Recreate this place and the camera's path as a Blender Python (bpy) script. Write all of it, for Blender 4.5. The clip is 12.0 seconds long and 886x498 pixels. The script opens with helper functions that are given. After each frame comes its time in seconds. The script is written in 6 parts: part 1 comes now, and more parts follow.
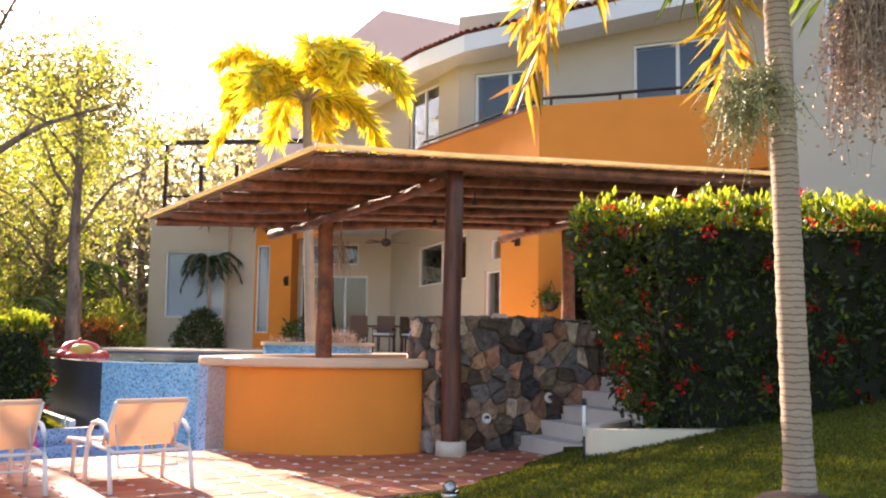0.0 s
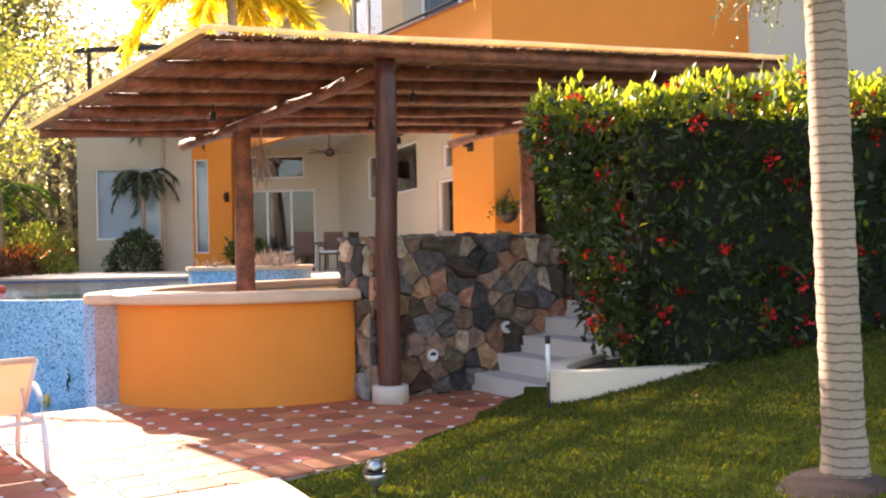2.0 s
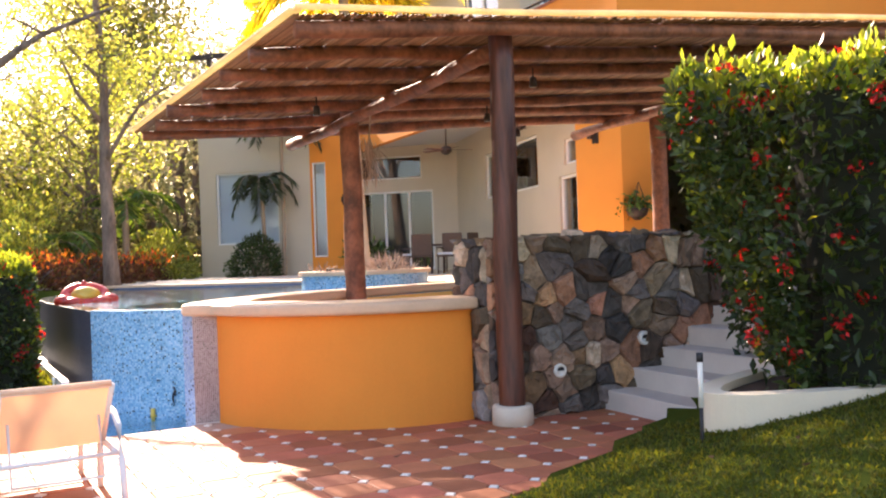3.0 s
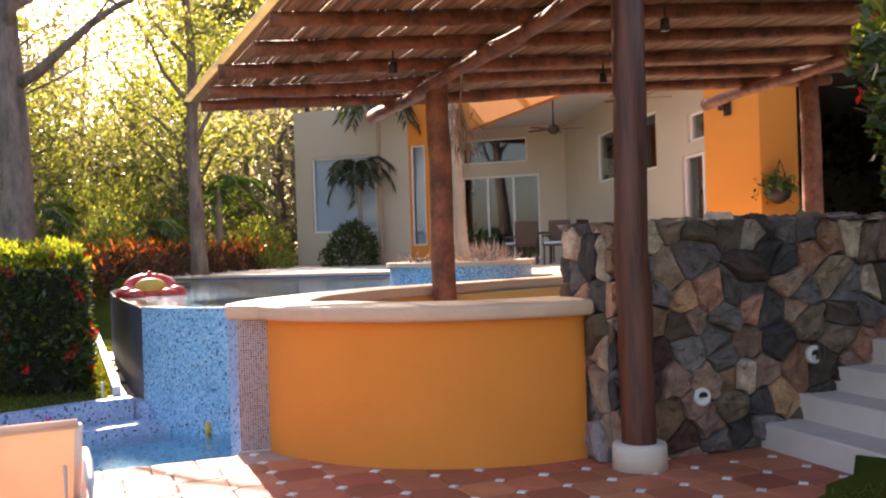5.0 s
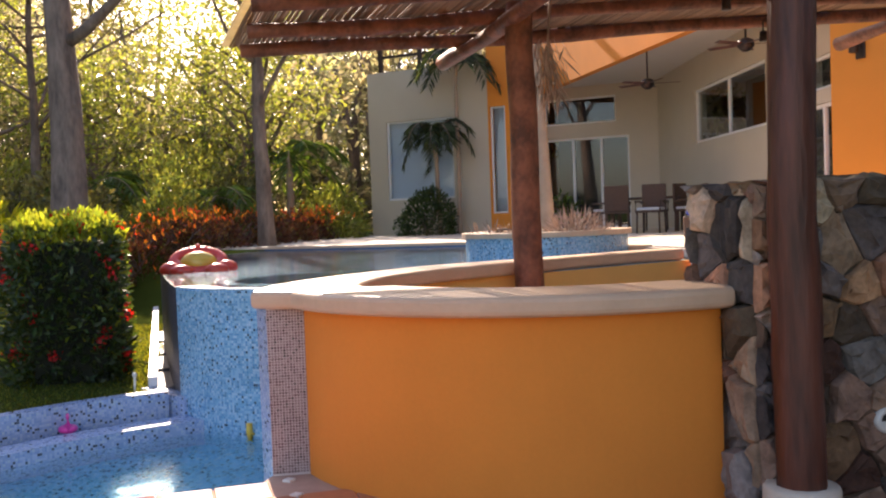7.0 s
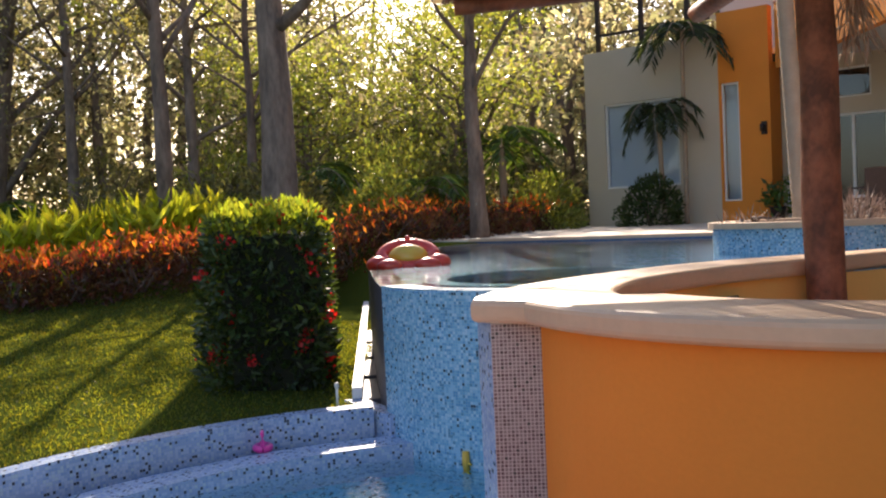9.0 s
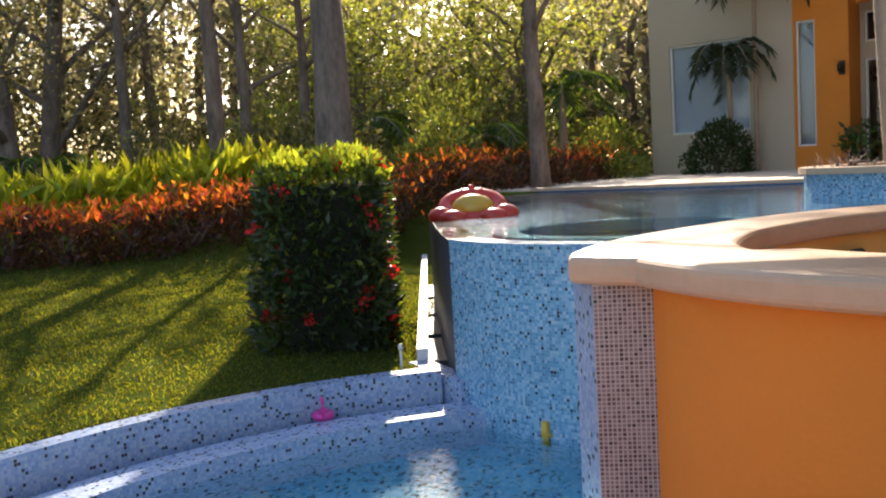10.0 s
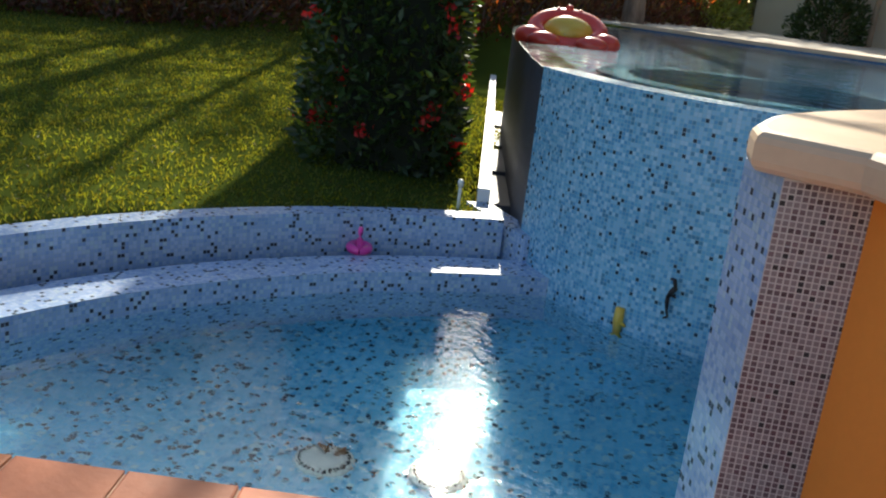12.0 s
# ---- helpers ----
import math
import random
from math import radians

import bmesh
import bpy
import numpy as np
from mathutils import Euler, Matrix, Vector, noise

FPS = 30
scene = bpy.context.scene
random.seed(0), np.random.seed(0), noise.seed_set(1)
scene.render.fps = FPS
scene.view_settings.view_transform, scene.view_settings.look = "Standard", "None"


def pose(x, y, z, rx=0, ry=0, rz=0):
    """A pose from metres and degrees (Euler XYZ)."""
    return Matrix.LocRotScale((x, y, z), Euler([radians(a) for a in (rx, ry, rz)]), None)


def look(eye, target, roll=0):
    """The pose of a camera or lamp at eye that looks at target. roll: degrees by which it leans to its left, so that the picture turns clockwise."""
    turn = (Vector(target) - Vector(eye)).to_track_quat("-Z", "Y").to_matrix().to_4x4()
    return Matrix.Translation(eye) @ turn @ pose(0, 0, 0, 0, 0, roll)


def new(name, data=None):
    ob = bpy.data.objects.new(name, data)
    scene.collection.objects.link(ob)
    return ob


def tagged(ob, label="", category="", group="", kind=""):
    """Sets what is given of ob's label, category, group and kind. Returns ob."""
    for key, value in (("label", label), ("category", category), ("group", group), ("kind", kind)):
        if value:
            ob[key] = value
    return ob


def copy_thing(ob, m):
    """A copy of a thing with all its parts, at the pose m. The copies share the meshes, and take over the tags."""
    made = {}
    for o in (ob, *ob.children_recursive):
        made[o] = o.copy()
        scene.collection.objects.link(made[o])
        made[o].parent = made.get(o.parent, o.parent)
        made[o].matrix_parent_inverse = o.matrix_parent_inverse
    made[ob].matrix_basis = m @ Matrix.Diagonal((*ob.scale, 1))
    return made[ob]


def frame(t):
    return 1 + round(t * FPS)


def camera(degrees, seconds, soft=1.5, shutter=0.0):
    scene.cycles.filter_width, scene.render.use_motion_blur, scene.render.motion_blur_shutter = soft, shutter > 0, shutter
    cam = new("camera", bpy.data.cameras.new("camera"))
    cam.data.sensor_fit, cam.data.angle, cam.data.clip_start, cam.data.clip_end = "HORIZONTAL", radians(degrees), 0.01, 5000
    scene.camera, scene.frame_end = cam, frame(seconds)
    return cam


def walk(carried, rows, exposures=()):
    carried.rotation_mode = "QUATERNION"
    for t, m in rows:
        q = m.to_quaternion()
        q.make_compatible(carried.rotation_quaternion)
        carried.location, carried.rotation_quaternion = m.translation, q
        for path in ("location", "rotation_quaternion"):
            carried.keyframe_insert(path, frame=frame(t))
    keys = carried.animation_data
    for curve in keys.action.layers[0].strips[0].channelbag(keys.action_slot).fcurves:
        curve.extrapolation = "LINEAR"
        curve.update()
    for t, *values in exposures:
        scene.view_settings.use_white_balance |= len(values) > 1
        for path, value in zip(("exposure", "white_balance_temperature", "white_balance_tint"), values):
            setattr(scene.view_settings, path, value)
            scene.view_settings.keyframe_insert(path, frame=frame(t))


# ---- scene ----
cam = camera(50.9, 12.0, 2.1)
EXPOSURES = [(0.0, 1.97, 6700, 23), (1.0, 1.8, 6700, 23), (1.5, 1.92, 6700, 23), (2.5, 2.38, 6700, 24), (3.0, 2.28, 6700, 24), (5.5, 1.75, 6600, 25), (6.5, 1.65, 6600, 25), (8.5, 1.12, 6400, 20), (9.5, 1.2, 6350, 18), (10.0, 1.28, 6350, 16), (10.5, 1.42, 6250, 12), (11.0, 1.55, 6150, 8), (11.5, 0.95, 6050, 9), (12.0, 0.8, 6000, 6)]
PATH = [
    (0, (1.4, 0.057, 1.317), (1.143, 2.031, 1.515), 0.8),
    (0.5, (1.446, 0.526, 1.359), (1.149, 2.493, 1.56), 0.5),
    (1, (1.44, 1.005, 1.405), (1.121, 2.978, 1.479), -0.2),
    (1.5, (1.48, 1.467, 1.438), (1.278, 3.457, 1.406), -0.9),
    (2, (1.443, 1.975, 1.464), (1.266, 3.967, 1.468), -1.1),
    (2.5, (1.367, 2.473, 1.466), (1.051, 4.448, 1.478), -1.9),
    (3, (1.308, 2.998, 1.487), (0.874, 4.95, 1.498), -2.0),
    (3.2, (1.263, 3.195, 1.504), (0.83, 5.148, 1.515), -2.0),
    (4.8, (0.962, 4.622, 1.487), (0.321, 6.516, 1.482), -1.7),
    (5, (0.92, 4.812, 1.492), (0.265, 6.701, 1.486), -1.8),
    (5.5, (0.761, 5.225, 1.491), (0.02, 7.083, 1.456), -1.4),
    (6, (0.667, 5.602, 1.491), (-0.012, 7.481, 1.402), -2.0),
    (6.5, (0.522, 6.003, 1.498), (-0.24, 7.851, 1.457), -1.7),
    (6.7, (0.464, 6.133, 1.501), (-0.323, 7.971, 1.444), -1.9),
    (8.3, (-0.147, 7.082, 1.499), (-1.13, 8.822, 1.418), -2.6),
    (8.5, (-0.268, 7.204, 1.471), (-1.292, 8.919, 1.367), -2.9),
    (9, (-0.522, 7.489, 1.475), (-1.725, 9.086, 1.405), -2.6),
    (9.5, (-0.789, 7.702, 1.467), (-2.044, 9.253, 1.339), -2.6),
    (10, (-1.03, 7.912, 1.449), (-2.32, 9.431, 1.28), -3.2),
    (10.5, (-1.281, 8.075, 1.428), (-2.706, 9.452, 1.156), 0.5),
    (11, (-1.545, 8.245, 1.4), (-3.012, 9.514, 0.912), 1.2),
    (11.5, (-1.741, 8.421, 1.352), (-3.043, 9.783, 0.682), 2.3),
    (12, (-1.88, 8.614, 1.373), (-3.181, 10.029, 0.819), 6.8),
]
walk(cam, [(t, look(eye, target, roll)) for t, eye, target, roll in PATH], EXPOSURES)

# ---- light ----
SUN_WAY = Vector((-0.645, 0.764, 0.0)).normalized()  # towards the sun, on the plan
SUN_UP = radians(29)
world = bpy.data.worlds.new("sky")
scene.world = world
world.use_nodes = True
wn = world.node_tree.nodes
sky = wn.new("ShaderNodeTexSky")
sky.sky_type, sky.sun_disc = "NISHITA", False
sky.sun_elevation, sky.sun_rotation = SUN_UP, math.atan2(SUN_WAY.x, SUN_WAY.y)
sky.dust_density, sky.air_density, sky.ozone_density = 1.6, 1.1, 1.0
world.node_tree.links.new(sky.outputs[0], wn["Background"].inputs[0])
wn["Background"].inputs[1].default_value = 0.105
sun_data = bpy.data.lights.new("sun", "SUN")
sun_data.energy, sun_data.angle, sun_data.color = 5.0, radians(0.6), (1.0, 0.86, 0.66)
sun = new("sun", sun_data)
to_sun = (SUN_WAY * math.cos(SUN_UP) + Vector((0, 0, math.sin(SUN_UP))))
sun.matrix_world = look(to_sun * 60, (0, 0, 0))


# ---- materials ----
def mat(name, base, rough=0.7, metal=0.0, vary=0.12, scale=6.0, bump=0.15, bump_scale=60.0, per="", hue=0.0, leaf=0.0, coat=0.0, spec=0.5, glow=(2.6, 2.2, 0.7), mottled=False, grain=(1, 1, 1)):
    """A painted, mineral or leafy surface: base colour varied at two scales, with fine relief. per: 'object' or 'island' adds a shift for each piece."""
    m = bpy.data.materials.new(name)
    m.use_nodes = True
    n, l = m.node_tree.nodes, m.node_tree.links
    b = n["Principled BSDF"]
    b.inputs["Roughness"].default_value, b.inputs["Metallic"].default_value = rough, metal
    b.inputs["Coat Weight"].default_value = coat
    b.inputs["Specular IOR Level"].default_value = spec
    co = n.new("ShaderNodeTexCoord")
    big, fine = n.new("ShaderNodeTexNoise"), n.new("ShaderNodeTexNoise")
    big.inputs["Scale"].default_value, big.inputs["Detail"].default_value = scale, 5
    fine.inputs["Scale"].default_value, fine.inputs["Detail"].default_value = bump_scale, 4
    geo = n.new("ShaderNodeNewGeometry")
    stretch = n.new("ShaderNodeVectorMath")
    stretch.operation = "MULTIPLY"
    stretch.inputs[1].default_value = grain
    l.new(geo.outputs["Position"], stretch.inputs[0])
    for t in (big, fine):
        l.new(stretch.outputs[0], t.inputs["Vector"])
    add = n.new("ShaderNodeMath")
    add.operation = "MULTIPLY_ADD"
    l.new(fine.outputs["Fac"], add.inputs[0])
    add.inputs[1].default_value = 0.45
    l.new(big.outputs["Fac"], add.inputs[2])
    mp = n.new("ShaderNodeMapRange")
    mp.inputs["From Min"].default_value, mp.inputs["From Max"].default_value = (0.53, 0.92) if mottled else (0.35, 1.1)
    mp.inputs["To Min"].default_value, mp.inputs["To Max"].default_value = 1 - vary, 1 + vary
    l.new(add.outputs[0], mp.inputs["Value"])
    hsv = n.new("ShaderNodeHueSaturation")
    hsv.inputs["Color"].default_value = (*base, 1)
    value = mp.outputs[0]
    if per:
        src = n.new("ShaderNodeObjectInfo").outputs["Random"] if per == "object" else geo.outputs["Random Per Island"]
        pm = n.new("ShaderNodeMapRange")
        pm.inputs["To Min"].default_value, pm.inputs["To Max"].default_value = 1 - 2.2 * vary, 1 + 2.2 * vary
        l.new(src, pm.inputs["Value"])
        mul = n.new("ShaderNodeMath")
        mul.operation = "MULTIPLY"
        l.new(pm.outputs[0], mul.inputs[0])
        l.new(value, mul.inputs[1])
        value = mul.outputs[0]
        if hue:
            w = n.new("ShaderNodeMath")
            w.operation = "MULTIPLY"
            w.inputs[1].default_value = 7.31
            l.new(src, w.inputs[0])
            fr = n.new("ShaderNodeMath")
            fr.operation = "FRACT"
            l.new(w.outputs[0], fr.inputs[0])
            hm = n.new("ShaderNodeMapRange")
            hm.inputs["To Min"].default_value, hm.inputs["To Max"].default_value = 0.5 - hue, 0.5 + hue
            l.new(fr.outputs[0], hm.inputs["Value"])
            l.new(hm.outputs[0], hsv.inputs["Hue"])
    l.new(value, hsv.inputs["Value"])
    l.new(hsv.outputs[0], b.inputs["Base Color"])
    if bump:
        bp = n.new("ShaderNodeBump")
        bp.inputs["Strength"].default_value, bp.inputs["Distance"].default_value = bump, 0.02
        l.new(add.outputs[0], bp.inputs["Height"])
        l.new(bp.outputs[0], b.inputs["Normal"])
    if leaf:
        tr, mx = n.new("ShaderNodeBsdfTranslucent"), n.new("ShaderNodeMixShader")
        warm = n.new("ShaderNodeMixRGB")
        warm.blend_type = "MULTIPLY"
        warm.inputs[0].default_value, warm.inputs[2].default_value = 1.0, (*glow, 1)
        l.new(hsv.outputs[0], warm.inputs[1])
        l.new(warm.outputs[0], tr.inputs[0])
        mx.inputs[0].default_value = leaf
        l.new(b.outputs[0], mx.inputs[1])
        l.new(tr.outputs[0], mx.inputs[2])
        l.new(mx.outputs[0], n["Material Output"].inputs[0])
    return m


def mosaic(name, colours, grout, size=0.021, rough=0.25):
    """Small glass tiles in rows, each of its own colour, with recessed grout."""
    m = bpy.data.materials.new(name)
    m.use_nodes = True
    n, l = m.node_tree.nodes, m.node_tree.links
    b = n["Principled BSDF"]
    b.inputs["Roughness"].default_value = rough
    uv = n.new("ShaderNodeUVMap")
    uv.uv_map = "metres"
    sc = n.new("ShaderNodeVectorMath")
    sc.operation = "SCALE"
    sc.inputs["Scale"].default_value = 1 / size
    l.new(uv.outputs[0], sc.inputs[0])
    fl, fr = n.new("ShaderNodeVectorMath"), n.new("ShaderNodeVectorMath")
    fl.operation, fr.operation = "FLOOR", "FRACTION"
    l.new(sc.outputs[0], fl.inputs[0])
    l.new(sc.outputs[0], fr.inputs[0])
    wn_ = n.new("ShaderNodeTexWhiteNoise")
    wn_.noise_dimensions = "3D"
    l.new(fl.outputs[0], wn_.inputs["Vector"])
    ramp = n.new("ShaderNodeValToRGB")
    ramp.color_ramp.interpolation = "CONSTANT"
    while len(ramp.color_ramp.elements) < len(colours):
        ramp.color_ramp.elements.new(0.5)
    for e, (at, c) in zip(ramp.color_ramp.elements, colours):
        e.position, e.color = at, (*c, 1)
    l.new(wn_.outputs["Value"], ramp.inputs[0])
    sub = n.new("ShaderNodeVectorMath")
    sub.operation = "SUBTRACT"
    sub.inputs[1].default_value = (0.5, 0.5, 0.5)
    l.new(fr.outputs[0], sub.inputs[0])
    ab = n.new("ShaderNodeVectorMath")
    ab.operation = "ABSOLUTE"
    l.new(sub.outputs[0], ab.inputs[0])
    sp = n.new("ShaderNodeSeparateXYZ")
    l.new(ab.outputs[0], sp.inputs[0])
    mxm = n.new("ShaderNodeMath")
    mxm.operation = "MAXIMUM"
    l.new(sp.outputs[0], mxm.inputs[0])
    l.new(sp.outputs[1], mxm.inputs[1])
    edge = n.new("ShaderNodeMapRange")
    edge.inputs["From Min"].default_value, edge.inputs["From Max"].default_value = 0.42, 0.46
    l.new(mxm.outputs[0], edge.inputs["Value"])
    stain = n.new("ShaderNodeTexNoise")
    stain.inputs["Scale"].default_value, stain.inputs["Detail"].default_value = 2.2, 5
    geo = n.new("ShaderNodeNewGeometry")
    l.new(geo.outputs["Position"], stain.inputs["Vector"])
    sm = n.new("ShaderNodeMapRange")
    sm.inputs["To Min"].default_value, sm.inputs["To Max"].default_value = 0.72, 1.2
    l.new(stain.outputs["Fac"], sm.inputs["Value"])
    mx = n.new("ShaderNodeMixRGB")
    l.new(edge.outputs[0], mx.inputs[0])
    l.new(ramp.outputs[0], mx.inputs[1])
    mx.inputs[2].default_value = (*grout, 1)
    hsv = n.new("ShaderNodeHueSaturation")
    l.new(mx.outputs[0], hsv.inputs["Color"])
    l.new(sm.outputs[0], hsv.inputs["Value"])
    l.new(hsv.outputs[0], b.inputs["Base Color"])
    bp = n.new("ShaderNodeBump")
    bp.invert = True
    bp.inputs["Strength"].default_value, bp.inputs["Distance"].default_value = 0.35, 0.003
    l.new(edge.outputs[0], bp.inputs["Height"])
    l.new(bp.outputs[0], b.inputs["Normal"])
    return m


def water(name, tint, wave=0.12, wave_scale=5.0):
    m = bpy.data.materials.new(name)
    m.use_nodes = True
    n, l = m.node_tree.nodes, m.node_tree.links
    b = n["Principled BSDF"]
    b.inputs["Base Color"].default_value = (*tint, 1)
    b.inputs["Roughness"].default_value, b.inputs["IOR"].default_value = 0.015, 1.33
    b.inputs["Transmission Weight"].default_value = 1.0
    geo = n.new("ShaderNodeNewGeometry")
    st = n.new("ShaderNodeVectorMath")
    st.operation = "MULTIPLY"
    st.inputs[1].default_value = (1.0, 1.6, 1.0)
    l.new(geo.outputs["Position"], st.inputs[0])
    no = n.new("ShaderNodeTexNoise")
    no.inputs["Scale"].default_value, no.inputs["Detail"].default_value, no.inputs["Distortion"].default_value = wave_scale, 3, 0.8
    l.new(st.outputs[0], no.inputs["Vector"])
    bp = n.new("ShaderNodeBump")
    bp.inputs["Strength"].default_value, bp.inputs["Distance"].default_value = wave, 0.05
    l.new(no.outputs["Fac"], bp.inputs["Height"])
    l.new(bp.outputs[0], b.inputs["Normal"])
    return m


def glass(name, tint=(0.9, 0.95, 0.95)):
    m = bpy.data.materials.new(name)
    m.use_nodes = True
    b = m.node_tree.nodes["Principled BSDF"]
    b.inputs["Base Color"].default_value = (*tint, 1)
    b.inputs["Roughness"].default_value, b.inputs["Transmission Weight"].default_value = 0.01, 1.0
    b.inputs["IOR"].default_value = 1.5
    return m


ORANGE = mat("orange_plaster", (0.77, 0.262, 0.032), 0.85, vary=0.07, scale=1.6, bump=0.12, bump_scale=45)
BEIGE = mat("beige_plaster", (0.55, 0.48, 0.37), 0.9, vary=0.06, scale=1.2, bump=0.1, bump_scale=40)
CREAM = mat("cream_plaster", (0.78, 0.68, 0.50), 0.85, vary=0.06, scale=2.5, bump=0.12)
BAR_CREAM = mat("yellow_cream_plaster", (0.84, 0.52, 0.15), 0.85, vary=0.06, scale=2.5, bump=0.12)
PINK = mat("pink_plaster", (0.80, 0.60, 0.52), 0.9, vary=0.05, scale=1.0)
WHITE = mat("white_paint", (0.80, 0.79, 0.76), 0.5, vary=0.03, scale=3, bump=0.04)
CEILING = mat("ceiling_plaster", (0.62, 0.59, 0.54), 0.9, vary=0.03)
COUNTER = mat("counter_stone", (0.62, 0.44, 0.29), 0.45, vary=0.12, scale=5, bump=0.1, bump_scale=30)
DECK_STONE = mat("deck_stone", (0.70, 0.61, 0.49), 0.75, vary=0.1, scale=2.5, bump=0.12, bump_scale=30)
LIMESTONE = mat("step_stone", (0.66, 0.58, 0.50), 0.8, vary=0.1, scale=4, bump=0.2)
CURB_STONE = mat("curb_stone", (0.72, 0.72, 0.74), 0.5, vary=0.08, scale=6, bump=0.1)
CONCRETE = mat("path_concrete", (0.60, 0.53, 0.43), 0.9, vary=0.12, scale=3, bump=0.2)
COLLAR = mat("collar_concrete", (0.66, 0.58, 0.46), 0.85, vary=0.1, scale=6, bump=0.2)
TERRACOTTA = mat("terracotta", (0.46, 0.155, 0.078), 0.6, spec=0.3, vary=0.12, mottled=True, scale=5, bump=0.18, bump_scale=25, per="object", hue=0.01)
GROUT = mat("tile_grout", (0.50, 0.34, 0.25), 0.9, vary=0.15, scale=8)
CABOCHON = mat("white_inset", (0.82, 0.77, 0.68), 0.5, vary=0.08, per="object")
WOOD_DARK = mat("stained_post", (0.10, 0.032, 0.018), 0.45, vary=0.5, scale=9, bump=0.7, bump_scale=38, mottled=True, grain=(1, 1, 0.14))
WOOD_RED = mat("stained_log", (0.22, 0.08, 0.04), 0.6, vary=0.5, scale=9, bump=0.8, bump_scale=45, mottled=True, grain=(0.6, 0.6, 0.5))
REED = mat("palo_sticks", (0.28, 0.165, 0.09), 0.75, vary=0.2, scale=7, bump=0.3, per="object")
# sunlight on the roof edge is put into the pale, translucent colour
LATH = mat("edge_lath", (0.66, 0.60, 0.47), 0.7, vary=0.2, scale=5, bump=0.2, leaf=0.5, glow=(1.3, 1.2, 0.9))
STONES = [mat("field_stone_" + n, c, 0.88, vary=0.33, scale=11, bump=1.0, bump_scale=42, per="object", hue=0.018, mottled=True)
          for n, c in (("brown", (0.23, 0.155, 0.10)), ("grey", (0.155, 0.135, 0.118)), ("tan", (0.44, 0.34, 0.235)), ("dark", (0.115, 0.095, 0.083)), ("rust", (0.29, 0.155, 0.085)))]
MORTAR = mat("dark_mortar", (0.09, 0.07, 0.055), 0.95, vary=0.3, scale=12, bump=0.5)
LAWN = mat("lawn_soil", (0.062, 0.080, 0.014), 1.0, vary=0.35, scale=1.1, bump=0.5, bump_scale=70, spec=0.0)
GRASS = mat("grass_blades", (0.09, 0.105, 0.015), 0.6, vary=0.25, scale=0.8, bump=0, per="island", hue=0.025, leaf=0.55)
SOIL = mat("soil", (0.09, 0.055, 0.035), 0.95, vary=0.3, scale=9, bump=0.6)
LEAF_HEDGE = mat("hedge_leaf", (0.04, 0.068, 0.02), 0.38, vary=0.22, scale=2, bump=0, per="island", hue=0.02, leaf=0.3)
LEAF_YOUNG = mat("young_leaf", (0.17, 0.22, 0.03), 0.4, vary=0.2, scale=2, bump=0, per="island", hue=0.02, leaf=0.5)
LEAF_TREE = mat("tree_leaf", (0.14, 0.145, 0.08), 0.34, vary=0.25, scale=0.5, bump=0, per="island", hue=0.03, leaf=0.5)
LEAF_BRIGHT = mat("bright_leaf", (0.19, 0.23, 0.075), 0.36, vary=0.22, scale=0.5, bump=0, per="island", hue=0.03, leaf=0.5)
# lifted and greyed: the sun's veiling haze is put into this leaf colour
LEAF_FAR = mat("hazed_leaf", (0.235, 0.22, 0.15), 0.35, vary=0.36, scale=0.3, bump=0, per="island", hue=0.05, leaf=0.65, glow=(2.0, 1.9, 1.25))
LEAF_STRAP = mat("strap_leaf", (0.27, 0.31, 0.03), 0.4, vary=0.2, scale=1.5, bump=0, per="island", hue=0.02, leaf=0.55)
LEAF_CROTON = mat("croton_leaf", (0.46, 0.12, 0.028), 0.4, vary=0.25, scale=1.5, bump=0, per="island", hue=0.03, leaf=0.4)
LEAF_WINE = mat("wine_leaf", (0.10, 0.045, 0.025), 0.45, vary=0.25, scale=1.5, bump=0, per="island", hue=0.04, leaf=0.3)
PALM_GOLD = mat("golden_frond", (0.45, 0.45, 0.07), 0.4, vary=0.25, scale=1, bump=0, per="island", hue=0.025, leaf=0.6)
PALM_MIXED = mat("bronzed_frond", (0.27, 0.21, 0.045), 0.45, vary=0.3, scale=3, bump=0, per="island", hue=0.05, leaf=0.45)
# darkened frond green: the backlit side's shade is in the colour
PALM_SHADE = mat("backlit_frond", (0.035, 0.055, 0.022), 0.45, vary=0.25, scale=1, bump=0, per="island", hue=0.02, leaf=0.25)
PALM_GREEN = mat("green_frond", (0.07, 0.12, 0.03), 0.45, vary=0.2, scale=1, bump=0, per="island", hue=0.02, leaf=0.4)
PALM_DRY = mat("dry_frond", (0.42, 0.31, 0.24), 0.8, vary=0.2, scale=3, bump=0, per="island")
PETAL = mat("red_petal", (0.55, 0.02, 0.02), 0.5, vary=0.2, scale=4, bump=0, per="island", leaf=0.3)
BARK = mat("bark", (0.20, 0.145, 0.11), 0.95, vary=0.42, scale=5, bump=1.0, bump_scale=22, mottled=True, grain=(1, 1, 0.3))
